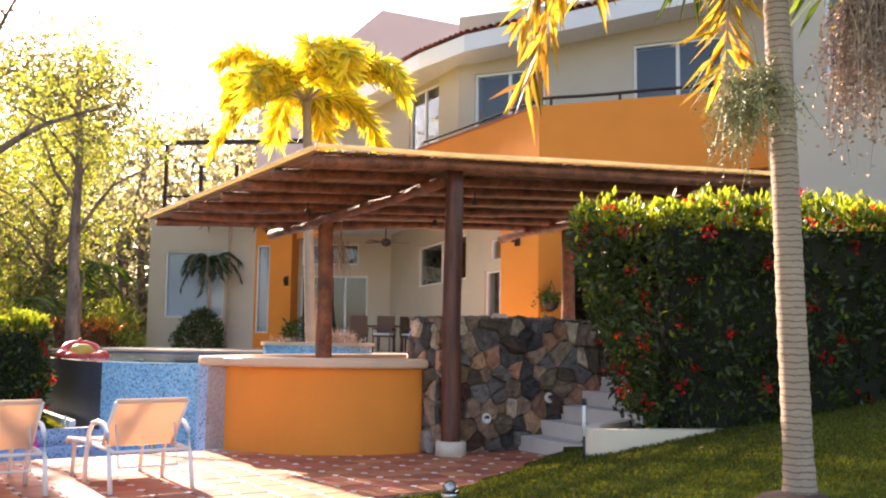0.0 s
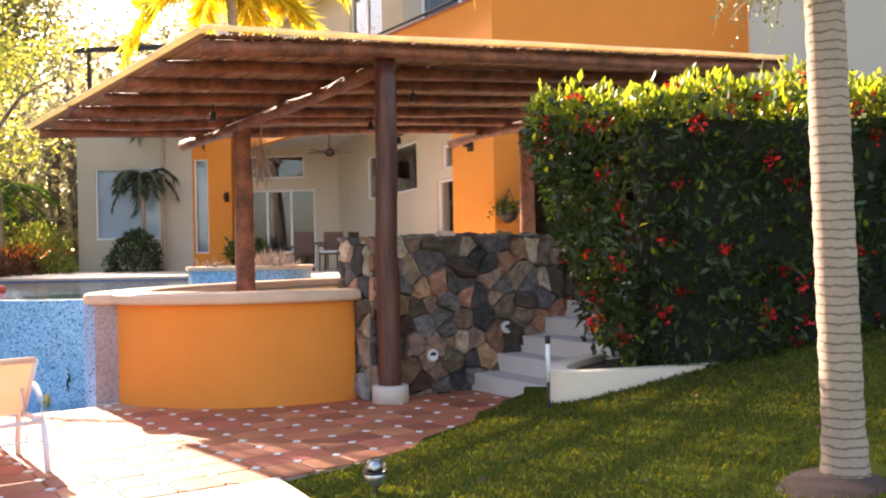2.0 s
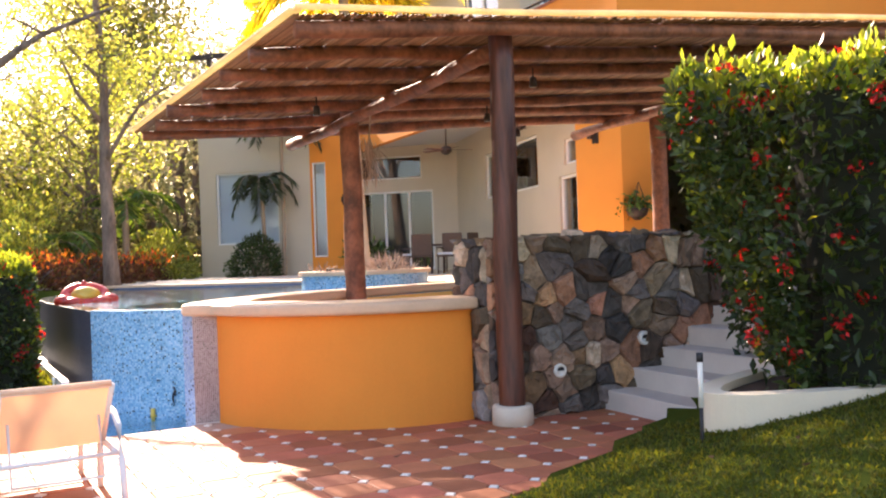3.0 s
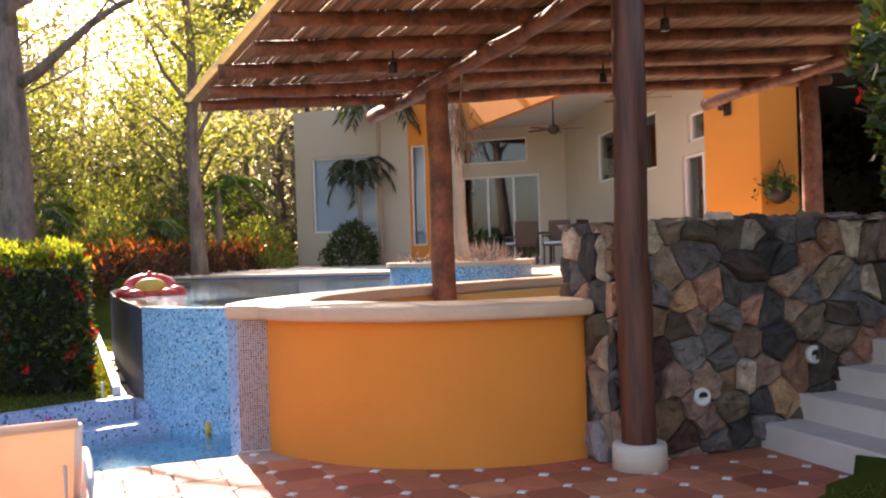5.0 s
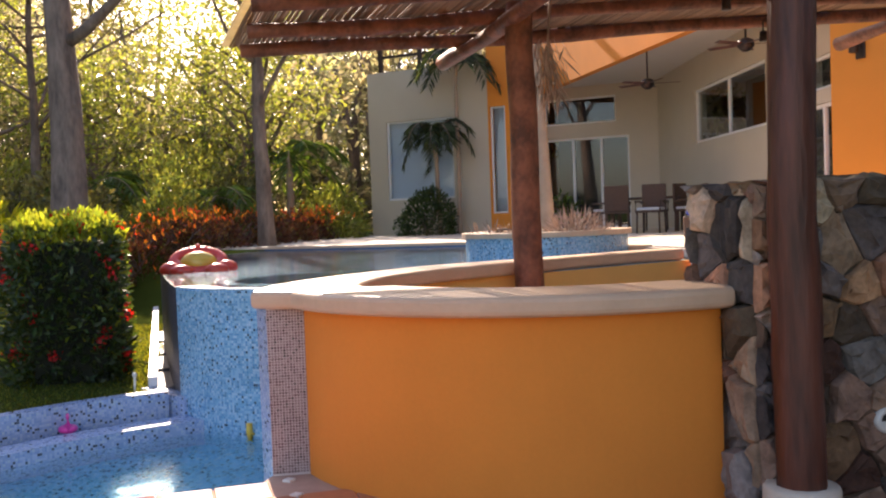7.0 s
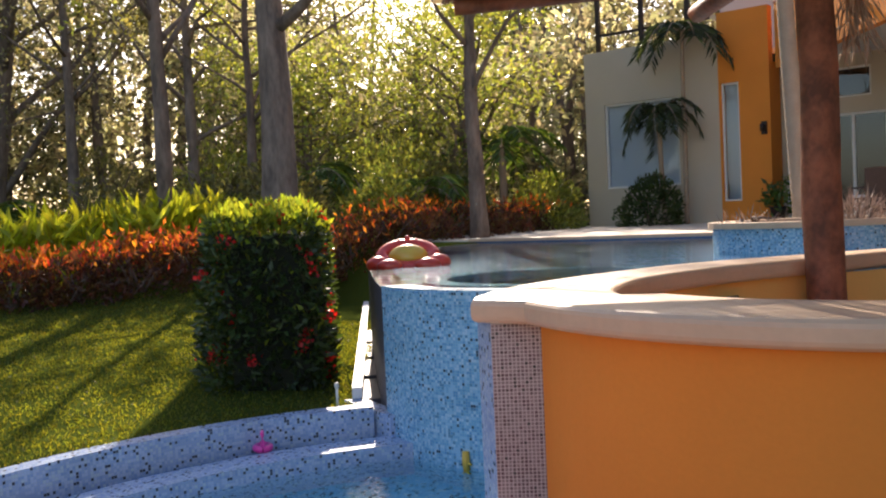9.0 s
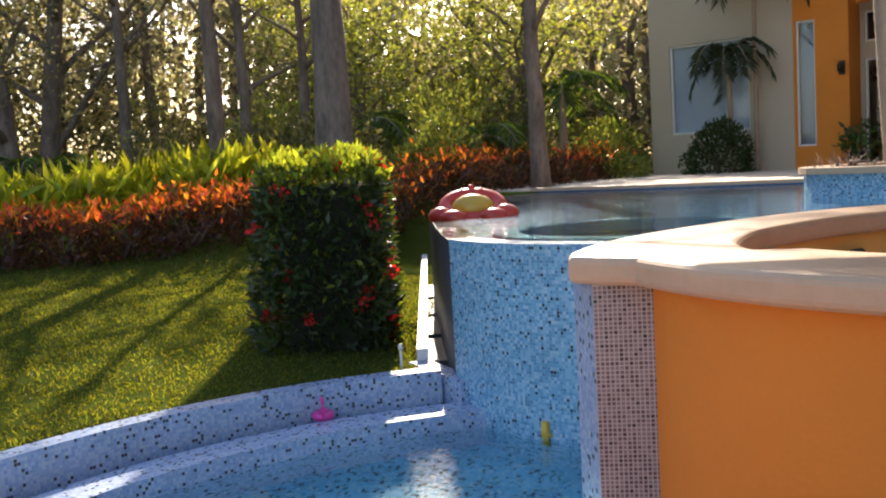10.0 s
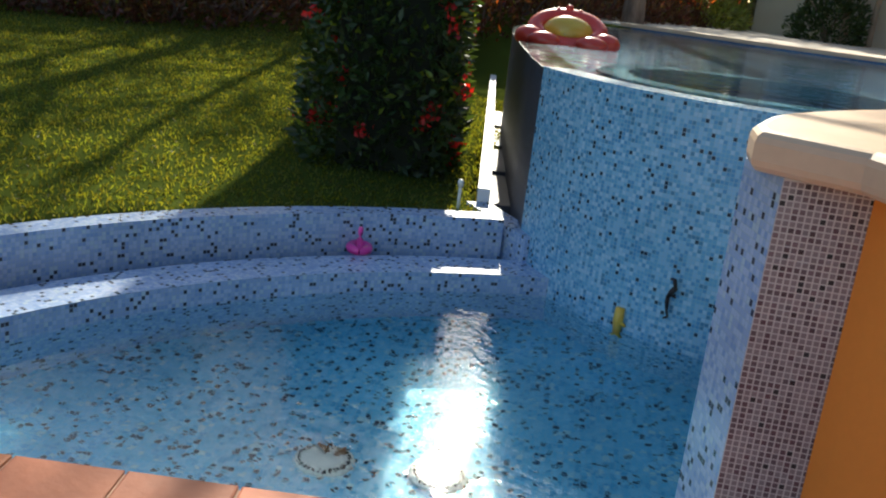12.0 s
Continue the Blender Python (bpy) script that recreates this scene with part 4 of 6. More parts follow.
# ---- house ----
def house():
    hs = thing("house", (-6, 31, BASE), "beige and orange plastered two-storey villa", "house", "", "structure")
    # garden wing
    w, m = holed("wing_wall", (-13.0, 31.0), (-9.1, 30.81), BASE, 5.82, 0.3, [(0.60, 2.80, 2.02, 4.34)], BEIGE, hs, "beige plastered wing")
    window("wing_window", m, 0.60, 2.80, 2.02, 4.34, "large white framed picture window", 1, SKY_REFLECTION, 0.1, 0.06, 0.1, hs)
    holed("wing_side", (-13.0, 38.0), (-13.0, 31.32), BASE, 5.82, 0.3, [], BEIGE, hs)
    sheet("wing_roof", [(-13, 31.3), (-9.1, 31.12), (-8.8, 38), (-13, 38)], 5.7, CEILING, hs, "", "", 0.2)
    w, m = holed("orange_wall", (-9.095, 30.80), (-7.8, 30.75), BASE, 6.3, 0.3, [(0.06, 0.52, 1.53, 4.52)], ORANGE, hs, "orange plastered wall")
    window("slit_window", m, 0.06, 0.52, 1.53, 4.52, "narrow white framed window", 1, SKY_AND_CUSHION, 0.1, 0.05, 0.2, hs)
    holed("orange_return", (-7.8, 30.76), (-7.8, 31.6), BASE, 4.95, 0.25, [], ORANGE, hs)
    w, m = holed("patio_wall", (-7.8, 31.62), (-4.5, 31.5), BASE, 4.95, 0.3, [(0.1, 2.5, BASE + 0.02, 3.54), (0.1, 2.15, 3.92, 4.65)], BEIGE, hs, "beige patio wall")
    window("sliding_door", m, 0.1, 2.5, BASE + 0.03, 3.54, "white framed sliding glass door", 3, None, 0.1, 0.06, 1.6, hs)
    window("transom", m, 0.1, 2.15, 3.92, 4.65, "wide transom window", 1, None, 0.1, 0.05, 0.8, hs)
    a, b = Vector((-4.5, 31.5)), Vector((0.75, 20.55))
    ln = (b - a).length
    w, m = holed("side_wall", a, b, BASE, 4.95, 0.3, [(3.25, 7.7, 2.97, 4.2), (9.1, 10.9, BASE + 0.02, 3.08), (9.45, 10.8, 3.3, 3.84)], BEIGE, hs, "beige patio side wall")
    window("side_window", m, 3.25, 7.7, 2.97, 4.2, "white framed sliding window", 2, None, 0.1, 0.06, 1.2, hs)
    window("side_door", m, 9.1, 10.9, BASE + 0.03, 3.08, "white framed glass door", 2, None, 0.1, 0.06, 1.2, hs)
    window("door_transom", m, 9.45, 10.8, 3.3, 3.84, "small transom window", 1, None, 0.1, 0.05, 0.8, hs)
    edge = (Vector((0.89, 19.37)), Vector((0.89, 19.37)) + Vector((-0.60, 0.80)) * 14.2)
    ceil = [(0.95, 19.5), (edge[1].x, edge[1].y), (-7.9, 31.9), (-4.4, 31.6), (0.9, 20.8), (5.8, 19.6), (5.6, 18.3)]
    sheet("patio_ceiling", ceil, 5.1, CEILING, hs, "white patio ceiling", "", 0.15)
    bal = [(edge[1].x, edge[1].y), (edge[0].x, edge[0].y), (3.9, 18.61), (5.75, 18.12)]
    ribbon("balcony_parapet", bal, 4.72, 6.28, 0.2, ORANGE, hs, "orange plastered balcony parapet")
    ribbon("parapet_cap", offset(bal[:2], -0.02), 6.282, 6.33, 0.24, RED_ROOF, hs, "red clay parapet cap")
    rail = part("rail", tube(line((0.9, 19.5, 6.46), (5.6, 18.3, 6.46), 10, 0.03, 2), 0.035, 8), IRON, hs, "dark wooden balcony rail", True)
    part("rail", tube(line((0.9, 19.5, 6.46), (-2.2, 23.6, 6.46), 10, 0.03, 3), 0.03, 8), IRON, hs, "dark wooden balcony rail", True)
    for t in (0.05, 0.35, 0.65, 0.95):
        p = Vector((0.9, 19.5, 6.28)).lerp(Vector((5.6, 18.3, 6.28)), t)
        part("rail_post", tube([p, p + Vector((0, 0, 0.18))], 0.03, 8), IRON, hs)
    # column
    col = [(0.05, 20.08), (0.88, 19.44), (1.42, 19.95), (0.6, 20.6)]
    part("column", prism(col, BASE, 5.0), ORANGE, hs, "broad orange plastered column")
    # upper storey
    cw = Vector((-1.26, 23.07))
    w, m = holed("upper_wall", cw, (6.6, 20.83), 5.0, 9.6, 0.3, [(0.45, 2.3, 6.65, 8.05), (4.45, 6.5, 7.0, 8.35)], BEIGE, hs, "beige upper storey wall")
    window("upper_window", m, 0.45, 2.3, 6.65, 8.05, "white framed sliding window", 2, None, 0.1, 0.07, 1.0, hs)
    window("upper_window", m, 4.45, 6.5, 7.0, 8.35, "white framed sliding window", 2, None, 0.1, 0.07, 1.0, hs)
    w, m = holed("upper_side", cw + Vector((-0.6, 0.8)) * 9, cw, 5.0, 8.7, 0.3, [(6.3, 8.0, 6.0, 8.15)], BEIGE, hs, "beige upper storey wall")
    window("upper_door", m, 6.3, 8.0, 6.0, 8.15, "white framed balcony door", 2, None, 0.1, 0.07, 1.0, hs)
    # eaves with white fascia and clay tiles
    eave = [((-7.0, 29.3), 8.25), ((-2.3, 23.2), 8.3), ((-1.0, 22.0), 8.35), ((3.2, 20.8), 8.75), ((7.2, 19.7), 9.15)]
    pth = [p for p, z in eave]
    v_, f_ = [], []
    inner = offset(pth, 1.3)
    ridge = offset(pth, 4.5)
    for (p, z), q, r in zip(eave, inner, ridge):
        v_ += [(*p, z), (*p, z + 0.42), (*r, z + 1.5), (*q, z)]
    for i in range(len(eave) - 1):
        a0, b0 = 4 * i, 4 * i + 4
        f_ += [(a0, b0, b0 + 1, a0 + 1), (a0 + 1, b0 + 1, b0 + 2, a0 + 2), (a0, a0 + 3, b0 + 3, b0)]
    raw("eave", v_, f_, WHITE, hs, "white plastered eave and fascia")
    tv, tf = [], []
    for i in range(len(eave) - 1):
        (p, z), (q, zq) = eave[i], eave[i + 1]
        r0, r1 = ridge[i], ridge[i + 1]
        nn = int(math.hypot(q[0] - p[0], q[1] - p[1]) / 0.19)
        for k in range(nn):
            t = (k + 0.5) / nn
            a = Vector((p[0] + (q[0] - p[0]) * t, p[1] + (q[1] - p[1]) * t, z + (zq - z) * t + 0.47))
            b = Vector((r0[0] + (r1[0] - r0[0]) * t, r0[1] + (r1[1] - r0[1]) * t, z + (zq - z) * t + 1.56))
            o = len(tv)
            along = Vector((q[0] - p[0], q[1] - p[1], 0)).normalized()
            for e in (a - (b - a).normalized() * 0.06, b):
                for g in range(5):
                    an = math.pi * g / 4
                    tv.append(e + along * (0.095 * math.cos(an)) + Vector((0, 0, 0.075 * math.sin(an))))
            for g in range(4):
                tf.append((o + g, o + g + 1, o + g + 6, o + g + 5))
    tagged(raw("roof_tiles", tv, tf, RED_ROOF, hs, "red clay barrel roof tiles"), kind="stuff")
    # tall pink gable behind
    gb = [(-10.4, 34.4, 10.1), (-7.0, 33.85, 12.6), (-5.4, 33.6, 13.76), (-2.0, 33.0, 12.8), (1.5, 32.4, 11.6)]
    v_ = [p for p in gb] + [(x, y, 5.0) for x, y, z in gb] + [(x + 1.6, y + 9, z) for x, y, z in gb]
    k = len(gb)
    f_ = [(i, i + 1, k + i + 1, k + i) for i in range(k - 1)] + [(i, 2 * k + i, 2 * k + i + 1, i + 1) for i in range(k - 1)] + [(0, k, 2 * k)]
    raw("gable", v_, f_, PINK, hs, "tall pink plastered gable")
    # right wing
    holed("east_wall", (5.1, 17.25), (11.0, 15.7), 0.4, 6.02, 0.3, [], BEIGE, hs, "beige plastered east wing")
    holed("east_side", (5.75, 20.6), (5.1, 17.27), 0.4, 6.02, 0.3, [], BEIGE, hs)
    w, m = holed("east_upper", (5.9, 18.7), (12.0, 17.0), 6.0, 9.0, 0.3, [(0.6, 2.2, 6.6, 8.2)], BEIGE, hs)
    window("east_window", m, 0.6, 2.2, 6.6, 8.2, "dark upper window", 2, None, 0.1, 0.07, 1.0, hs)
    # unseen walls and slabs, added to keep light out of the rooms
    holed("unseen_rear_wall", (11.0, 40.0), (-13.0, 40.0), BASE, 9.0, 0.3, [], BEIGE, hs)
    holed("unseen_rear_side", (11.0, 15.8), (11.0, 40.0), 0.4, 9.0, 0.3, [], BEIGE, hs)
    sheet("unseen_upper_slab", [(-8.9, 31.2), (-4.2, 31.2), (0.9, 20.9), (5.5, 19.7), (11, 17), (11, 40), (-8.9, 40)], 5.3, CEILING, hs, "", "", 0.15)
    sheet("unseen_roof_slab", [(-7.0, 30.5), (-1.2, 23.4), (6.6, 21.1), (11, 17.5), (11, 40), (-8.9, 40)], 9.0, CEILING, hs, "", "", 0.15)
    # roof terrace rails on the garden wing
    for x in (-12.6, -11.3, -10.0):
        part("roof_post", boxed((x - 0.06, 31.1, 5.8), (x + 0.06, 31.22, 7.4 if x > -12 else 8.2), None, 0.01), IRON, hs, "dark roof terrace post")
    part("roof_rail", boxed((-12.7, 31.13, 6.25), (-9.4, 31.19, 6.33)), IRON, hs, "dark roof terrace rail")
    part("roof_beam", boxed((-13.4, 31.0, 8.12), (-7.5, 31.12, 8.28)), IRON, hs, "dark pergola beam on the roof terrace")
    return hs


house()


# ---- leaves ----
def leafage(name, P, D, length, width, material, parent=None, label="", rnd=None, fold=0.25, curl=0.0):
    """Many single leaves in one mesh: a folded blade at each place P, pointing along D."""
    rnd = rnd or np.random.RandomState(1)
    P, D = np.asarray(P, float), np.asarray(D, float)
    n = len(P)
    D = D / (np.linalg.norm(D, axis=1, keepdims=True) + 1e-9)
    R = rnd.normal(size=(n, 3))
    S = np.cross(D, R)
    S /= np.linalg.norm(S, axis=1, keepdims=True) + 1e-9
    N = np.cross(S, D)
    L = (length * rnd.uniform(0.65, 1.25, n))[:, None]
    W = (width * rnd.uniform(0.7, 1.2, n))[:, None]
    mid = P + D * L * 0.45
    tip = P + D * L - np.array([0, 0, 1.0]) * L * curl
    verts = np.stack([P, mid + S * W * 0.5 + N * W * fold, tip, mid - S * W * 0.5 + N * W * fold], 1).reshape(-1, 3)
    me = bpy.data.meshes.new(name)
    me.vertices.add(4 * n)
    me.vertices.foreach_set("co", verts.ravel())
    idx = np.arange(4 * n).reshape(n, 4)
    tri = np.concatenate([idx[:, [0, 1, 2]], idx[:, [0, 2, 3]]], 1).reshape(-1)
    me.loops.add(6 * n)
    me.loops.foreach_set("vertex_index", tri.astype(np.int32))
    me.polygons.add(2 * n)
    me.polygons.foreach_set("loop_start", np.arange(0, 6 * n, 3, dtype=np.int32))
    me.update(calc_edges=True)
    me.validate()
    me.materials.append(material)
    return put(tagged(new(name, me), label), parent)


def tufts(rnd, n, centre, spread):
    return np.asarray(centre) + rnd.normal(size=(n, 3)) * np.asarray(spread)


def hedge(name, m, size, label, n, seed, flowers=60, leaf=0.085, young=0.25, wob=0.12, skirt=0.0):
    """A clipped hedge on a box of that size (x, y, z from 0 up) placed by m: near-black box for its inner shade, old
    leaves, young tips and red flower heads.
    """
    rnd = np.random.RandomState(seed)
    sx, sy, sz = size
    h = thing(name, m.translation, label, "hedge")
    # near-black box added inside to block light and stand for the inner shade
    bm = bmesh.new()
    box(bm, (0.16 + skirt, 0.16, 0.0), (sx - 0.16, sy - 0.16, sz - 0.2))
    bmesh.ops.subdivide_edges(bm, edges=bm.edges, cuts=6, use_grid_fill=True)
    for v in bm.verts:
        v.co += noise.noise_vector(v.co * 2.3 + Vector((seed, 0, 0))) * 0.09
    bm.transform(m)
    part("hedge_shade_box", bm, CORE, h)
    areas = np.array([sx * sz, sx * sz, sy * sz, sy * sz, sx * sy * 1.3])
    face = rnd.choice(5, n, p=areas / areas.sum())
    q = rnd.uniform(0, 1, (n, 3)) * np.array([sx, sy, sz])
    q[:, 2] = np.where(face < 4, sz * rnd.uniform(0, 1, n) ** 0.9, q[:, 2])
    dep = np.abs(rnd.normal(0, 0.09, n))
    for k, (ax, at, sg) in enumerate(((1, 0, 1), (1, sy, -1), (0, 0, 1), (0, sx, -1), (2, sz, -1))):
        sel = face == k
        q[sel, ax] = at + sg * dep[sel]
    bulge = np.array([noise.noise(Vector(p) * 1.4 + Vector((seed * 3.1, 0, 0))) + 0.5 * noise.noise(Vector(p) * 4.5) for p in q])
    out = np.zeros((n, 3))
    for k, (ax, sg) in enumerate(((1, -1), (1, 1), (0, -1), (0, 1), (2, 1))):
        out[face == k, ax] = sg
    q += out * (bulge * wob)[:, None]
    rad = 0.22
    for ax, lim in ((0, sx), (1, sy)):
        over = np.clip((q[:, 2] - (sz - rad)) / rad, 0, 1)
        q[:, ax] = lim / 2 + (q[:, ax] - lim / 2) * (1 - 0.16 / max(lim, 0.5) * over ** 2)
    low = np.clip(1 - q[:, 2] / sz, 0, 1)
    q[:, 0] += np.where(face == 2, skirt * low, 0)
    q[:, 0] = np.maximum(q[:, 0], skirt * low * rnd.uniform(0.8, 1.2, n) - 0.1)
    D = out + rnd.normal(size=(n, 3)) * 0.75 + np.array([0, 0, 0.35])
    R = np.array(m.to_3x3())
    W, D = q @ R.T + np.array(m.translation), D @ R.T
    isy = (rnd.uniform(0, 1, n) < young * (0.15 + 2.2 * (face == 4))) | ((q[:, 2] > sz - 0.2) & (rnd.uniform(0, 1, n) < 0.6))
    leafage("foliage", W[~isy], D[~isy], leaf, leaf * 0.45, LEAF_HEDGE, h, "glossy dark leaves", rnd)
    Dy = D[isy] + np.array([0, 0, 0.8])
    leafage("young_foliage", W[isy] + np.array([0, 0, 1.0]) * (0.09 * rnd.uniform(0, 1, isy.sum()) ** 2)[:, None], Dy, leaf * 0.95, leaf * 0.45, LEAF_YOUNG, h, "bright yellow-green young leaves", rnd)
    if flowers:
        pick = rnd.choice(np.where(face < 5)[0], flowers)
        c = W[pick] + (out[pick] @ R.T) * 0.03
        P = np.repeat(c, 16, 0) + rnd.normal(size=(flowers * 16, 3)) * 0.034
        Dd = np.repeat(out[pick] @ R.T, 16, 0) + rnd.normal(size=(flowers * 16, 3)) * 0.8
        leafage("blossom", P, Dd, 0.055, 0.042, PETAL, h, "small red flower clusters", rnd)
    return h


def frond(base, out, length, rise, droop, leaflets, leaf_len, rnd, plume=False):
    """Places and ways of the leaflets of one palm frond, and its midrib."""
    out = Vector((out[0], out[1], 0)).normalized()
    side = Vector((-out.y, out.x, 0))
    rib, P, D = [], [], []
    steps = 12
    for i in range(steps + 1):
        t = i / steps
        rib.append(Vector(base) + out * (length * (t - 0.18 * t * t)) + Vector((0, 0, rise * t - droop * t * t)))
    for k in range(leaflets):
        t = 0.14 + 0.86 * (k + 0.5) / leaflets
        x = t * steps
        i = min(int(x), steps - 1)
        p = rib[i].lerp(rib[i + 1], x - i)
        d = (rib[i + 1] - rib[i]).normalized()
        ll = leaf_len * (0.45 + 0.75 * math.sin(math.pi * min(1, t * 0.85 + 0.1)))
        for sg in ((-1, 1) if not plume else (-1, 1, -0.6, 0.6)):
            up = 0.15 if not plume else rnd.uniform(-0.9, 0.9)
            w = side * sg + d * 0.75 + Vector((0, 0, up - 0.35 * t)) + Vector(rnd.normal(size=3)) * 0.12
            P.append(p), D.append(w.normalized() * ll)
    return rib, P, D


def palm(name, at, height, radius, label, fronds, length, rise, droop, leaf_len, material, seed, plume=False, lean=(0, 0), ways=None, leaflets=34, bark=None):
    rnd = np.random.RandomState(seed)
    p = thing(name, at, label, "palm tree")
    top = Vector(at) + Vector((lean[0], lean[1], height))
    pts, rad = [], []
    n = max(24, int(height / 0.075))
    for i in range(n + 1):
        t = i / n
        q = Vector(at).lerp(top, t) + Vector((noise.noise(Vector((t * 2, seed, 0))) * 0.05 * t, noise.noise(Vector((t * 2, seed, 5))) * 0.05 * t, 0))
        pts.append(q)
        rad.append(radius * (1.0 - 0.22 * t + 0.18 * max(0, 0.06 - t) / 0.06) * (1.05 if i % 2 else 0.985))
    part("trunk", tube(pts, rad, 16), bark or PALM_BARK, p, "ringed palm trunk", True)
    P, D = [], []
    for k in range(fronds):
        a = ways[k] if ways else 2 * math.pi * k / fronds + rnd.uniform(-0.25, 0.25)
        f = rnd.uniform(0.85, 1.12)
        rib, pp, dd = frond(top, (math.cos(a), math.sin(a)), length * f, rise * rnd.uniform(0.5, 1.3), droop * rnd.uniform(0.85, 1.2), leaflets, leaf_len, rnd, plume)
        fr = part("frond", tube(rib, [0.022 * (1.1 - i / len(rib)) for i in range(len(rib))], 5), PALM_BARK, p)
        dd = np.array([tuple(x) for x in dd])
        ln = np.linalg.norm(dd, axis=1).mean()
        leafage("leaflet_fringe", np.array([tuple(x) for x in pp]), dd, ln, ln * 0.13 if not plume else ln * 0.13, material, fr, "", rnd, 0.3, 0.08 if plume else 0.22)
    return p


def tree(name, at, height, radius, label, seed, crown=(), lean=(0.0, 0.0), limbs=6, limb_len=2.5, leaf=0.13, leaves=2500, material=None, crown_from=0.45, spread=0.8, few=1):
    """A tapered trunk with forking limbs and tufts of leaves at their ends."""
    rnd = np.random.RandomState(seed)
    t_ = thing(name, at, label, "tree")
    n = 14
    pts = []
    for i in range(n + 1):
        t = i / n
        pts.append(Vector(at) + Vector((lean[0] * t + 0.22 * noise.noise(Vector((t * 2.2, seed, 0))) * t, lean[1] * t + 0.22 * noise.noise(Vector((t * 2.2, seed, 9))) * t, height * t - 0.2 * (i == 0))))
    part("trunk", tube(pts, [radius * (1.25 if i == 0 else 1.08 - 0.7 * i / n) for i in range(n + 1)], 12, rough=0.12), BARK, t_, "rough grey trunk", True)
    ends = []
    for k in range(limbs):
        bm = bmesh.new()
        t = crown_from + (0.98 - crown_from) * k / max(1, limbs - 1)
        i = min(int(t * n), n - 1)
        o = pts[i].lerp(pts[i + 1], t * n - i)
        a = k * 2.4 + rnd.uniform(-1.1, 1.1)
        ll = limb_len * rnd.uniform(0.5, 1.35) * (1.15 - 0.4 * t)
        d = Vector((math.cos(a), math.sin(a), rnd.uniform(0.2, 1.5))).normalized() * 1.15
        lp = []
        for j in range(7):
            s = j / 6
            lp.append(o + d * (ll * s) + Vector(noise.noise_vector(Vector((k * 3.3, s * 2.5, seed)))) * 0.7 * s)
        r0 = radius * 0.42 * (1.1 - 0.5 * t)
        tube(lp, [r0 * (1 - 0.8 * j / 6) for j in range(7)], 7, bm)
        ends += [lp[-1], lp[-2], lp[4]]
        for q in range(3):
            s = lp[3 + q]
            e = s + Vector((rnd.uniform(-1, 1), rnd.uniform(-1, 1), rnd.uniform(-0.2, 0.9))).normalized() * ll * rnd.uniform(0.3, 0.55)
            tube([s, s.lerp(e, 0.5) + Vector((0, 0, 0.06)), e], [r0 * 0.3, r0 * 0.2, r0 * 0.08], 5, bm)
            ends.append(e)
        part("limb", bm, BARK, t_, "", True)
    if leaves:
        ends = [tuple(e) for e in ends][::few] + [c for c in crown]
        c = np.array(ends)[rnd.randint(0, len(ends), leaves)]
        sub = np.array([rnd.normal(0, 1, 3) for _ in range(90 if few == 1 else 14)]) * spread * 0.75
        P = c + sub[rnd.randint(0, len(sub), leaves)] + rnd.normal(size=(leaves, 3)) * spread * 0.28
        leafage("crown", P, rnd.normal(size=(leaves, 3)) + np.array([0, 0, -0.3]), leaf, leaf * 0.5, material or LEAF_TREE, t_, "loose leafy crown", rnd)
    return t_


def shrub(name, at, size, label, seed, leaf=0.10, leaves=1500, material=None, width=0.5, up=0.5, stems=7):
    """A loose bush: stems from the ground and leaf tufts in an uneven mound."""
    rnd = np.random.RandomState(seed)
    b = thing(name, at, label, "shrub")
    sx, sy, sz = size
    for k in range(stems):
        a = rnd.uniform(0, 6.28)
        e = Vector(at) + Vector((math.cos(a) * sx * rnd.uniform(0.2, 0.8), math.sin(a) * sy * rnd.uniform(0.2, 0.8), sz * rnd.uniform(0.5, 0.9)))
        s = Vector(at) + Vector((rnd.uniform(-0.1, 0.1), rnd.uniform(-0.1, 0.1), -0.05))
        part("stem", tube([s, s.lerp(e, 0.5) + Vector((0, 0, 0.1)), e], [0.03, 0.022, 0.008], 5), BARK, b, "", True)
    d = rnd.normal(size=(leaves, 3))
    d /= np.linalg.norm(d, axis=1, keepdims=True)
    d[:, 2] = np.abs(d[:, 2]) * 1.0 - 0.12 * rnd.uniform(0, 1, leaves)
    r = rnd.uniform(0.55, 1.0, leaves) ** 0.5
    q = d * r[:, None] * np.array([sx, sy, sz])
    bl = np.array([1 + 0.35 * noise.noise(Vector(x) * (1.8 / max(sx, 0.3)) + Vector((seed * 1.7, 0, 0))) for x in q])
    P = q * bl[:, None] + np.array(at)
    leafage("foliage", P, d + rnd.normal(size=(leaves, 3)) * 0.6 + np.array([0, 0, up]), leaf, leaf * width, material or LEAF_TREE, b, "", rnd)
    return b


# ---- hedges ----
hedge("hedge", turned(1.5, 9.9, 0.42, 1.0), (9.5, 1.5, 2.32), "tall dark hedge with red flowers and yellow-green tips", 34000, 3, 360, 0.115, 0.3, 0.3, 0.85)
hedge("hedge", turned(-6.33, 13.39, -0.06, 131), (1.7, 1.0, 1.6), "clipped box hedge with red flowers beside the pool channel", 9000, 5, 60, 0.10, 0.35, 0.16)


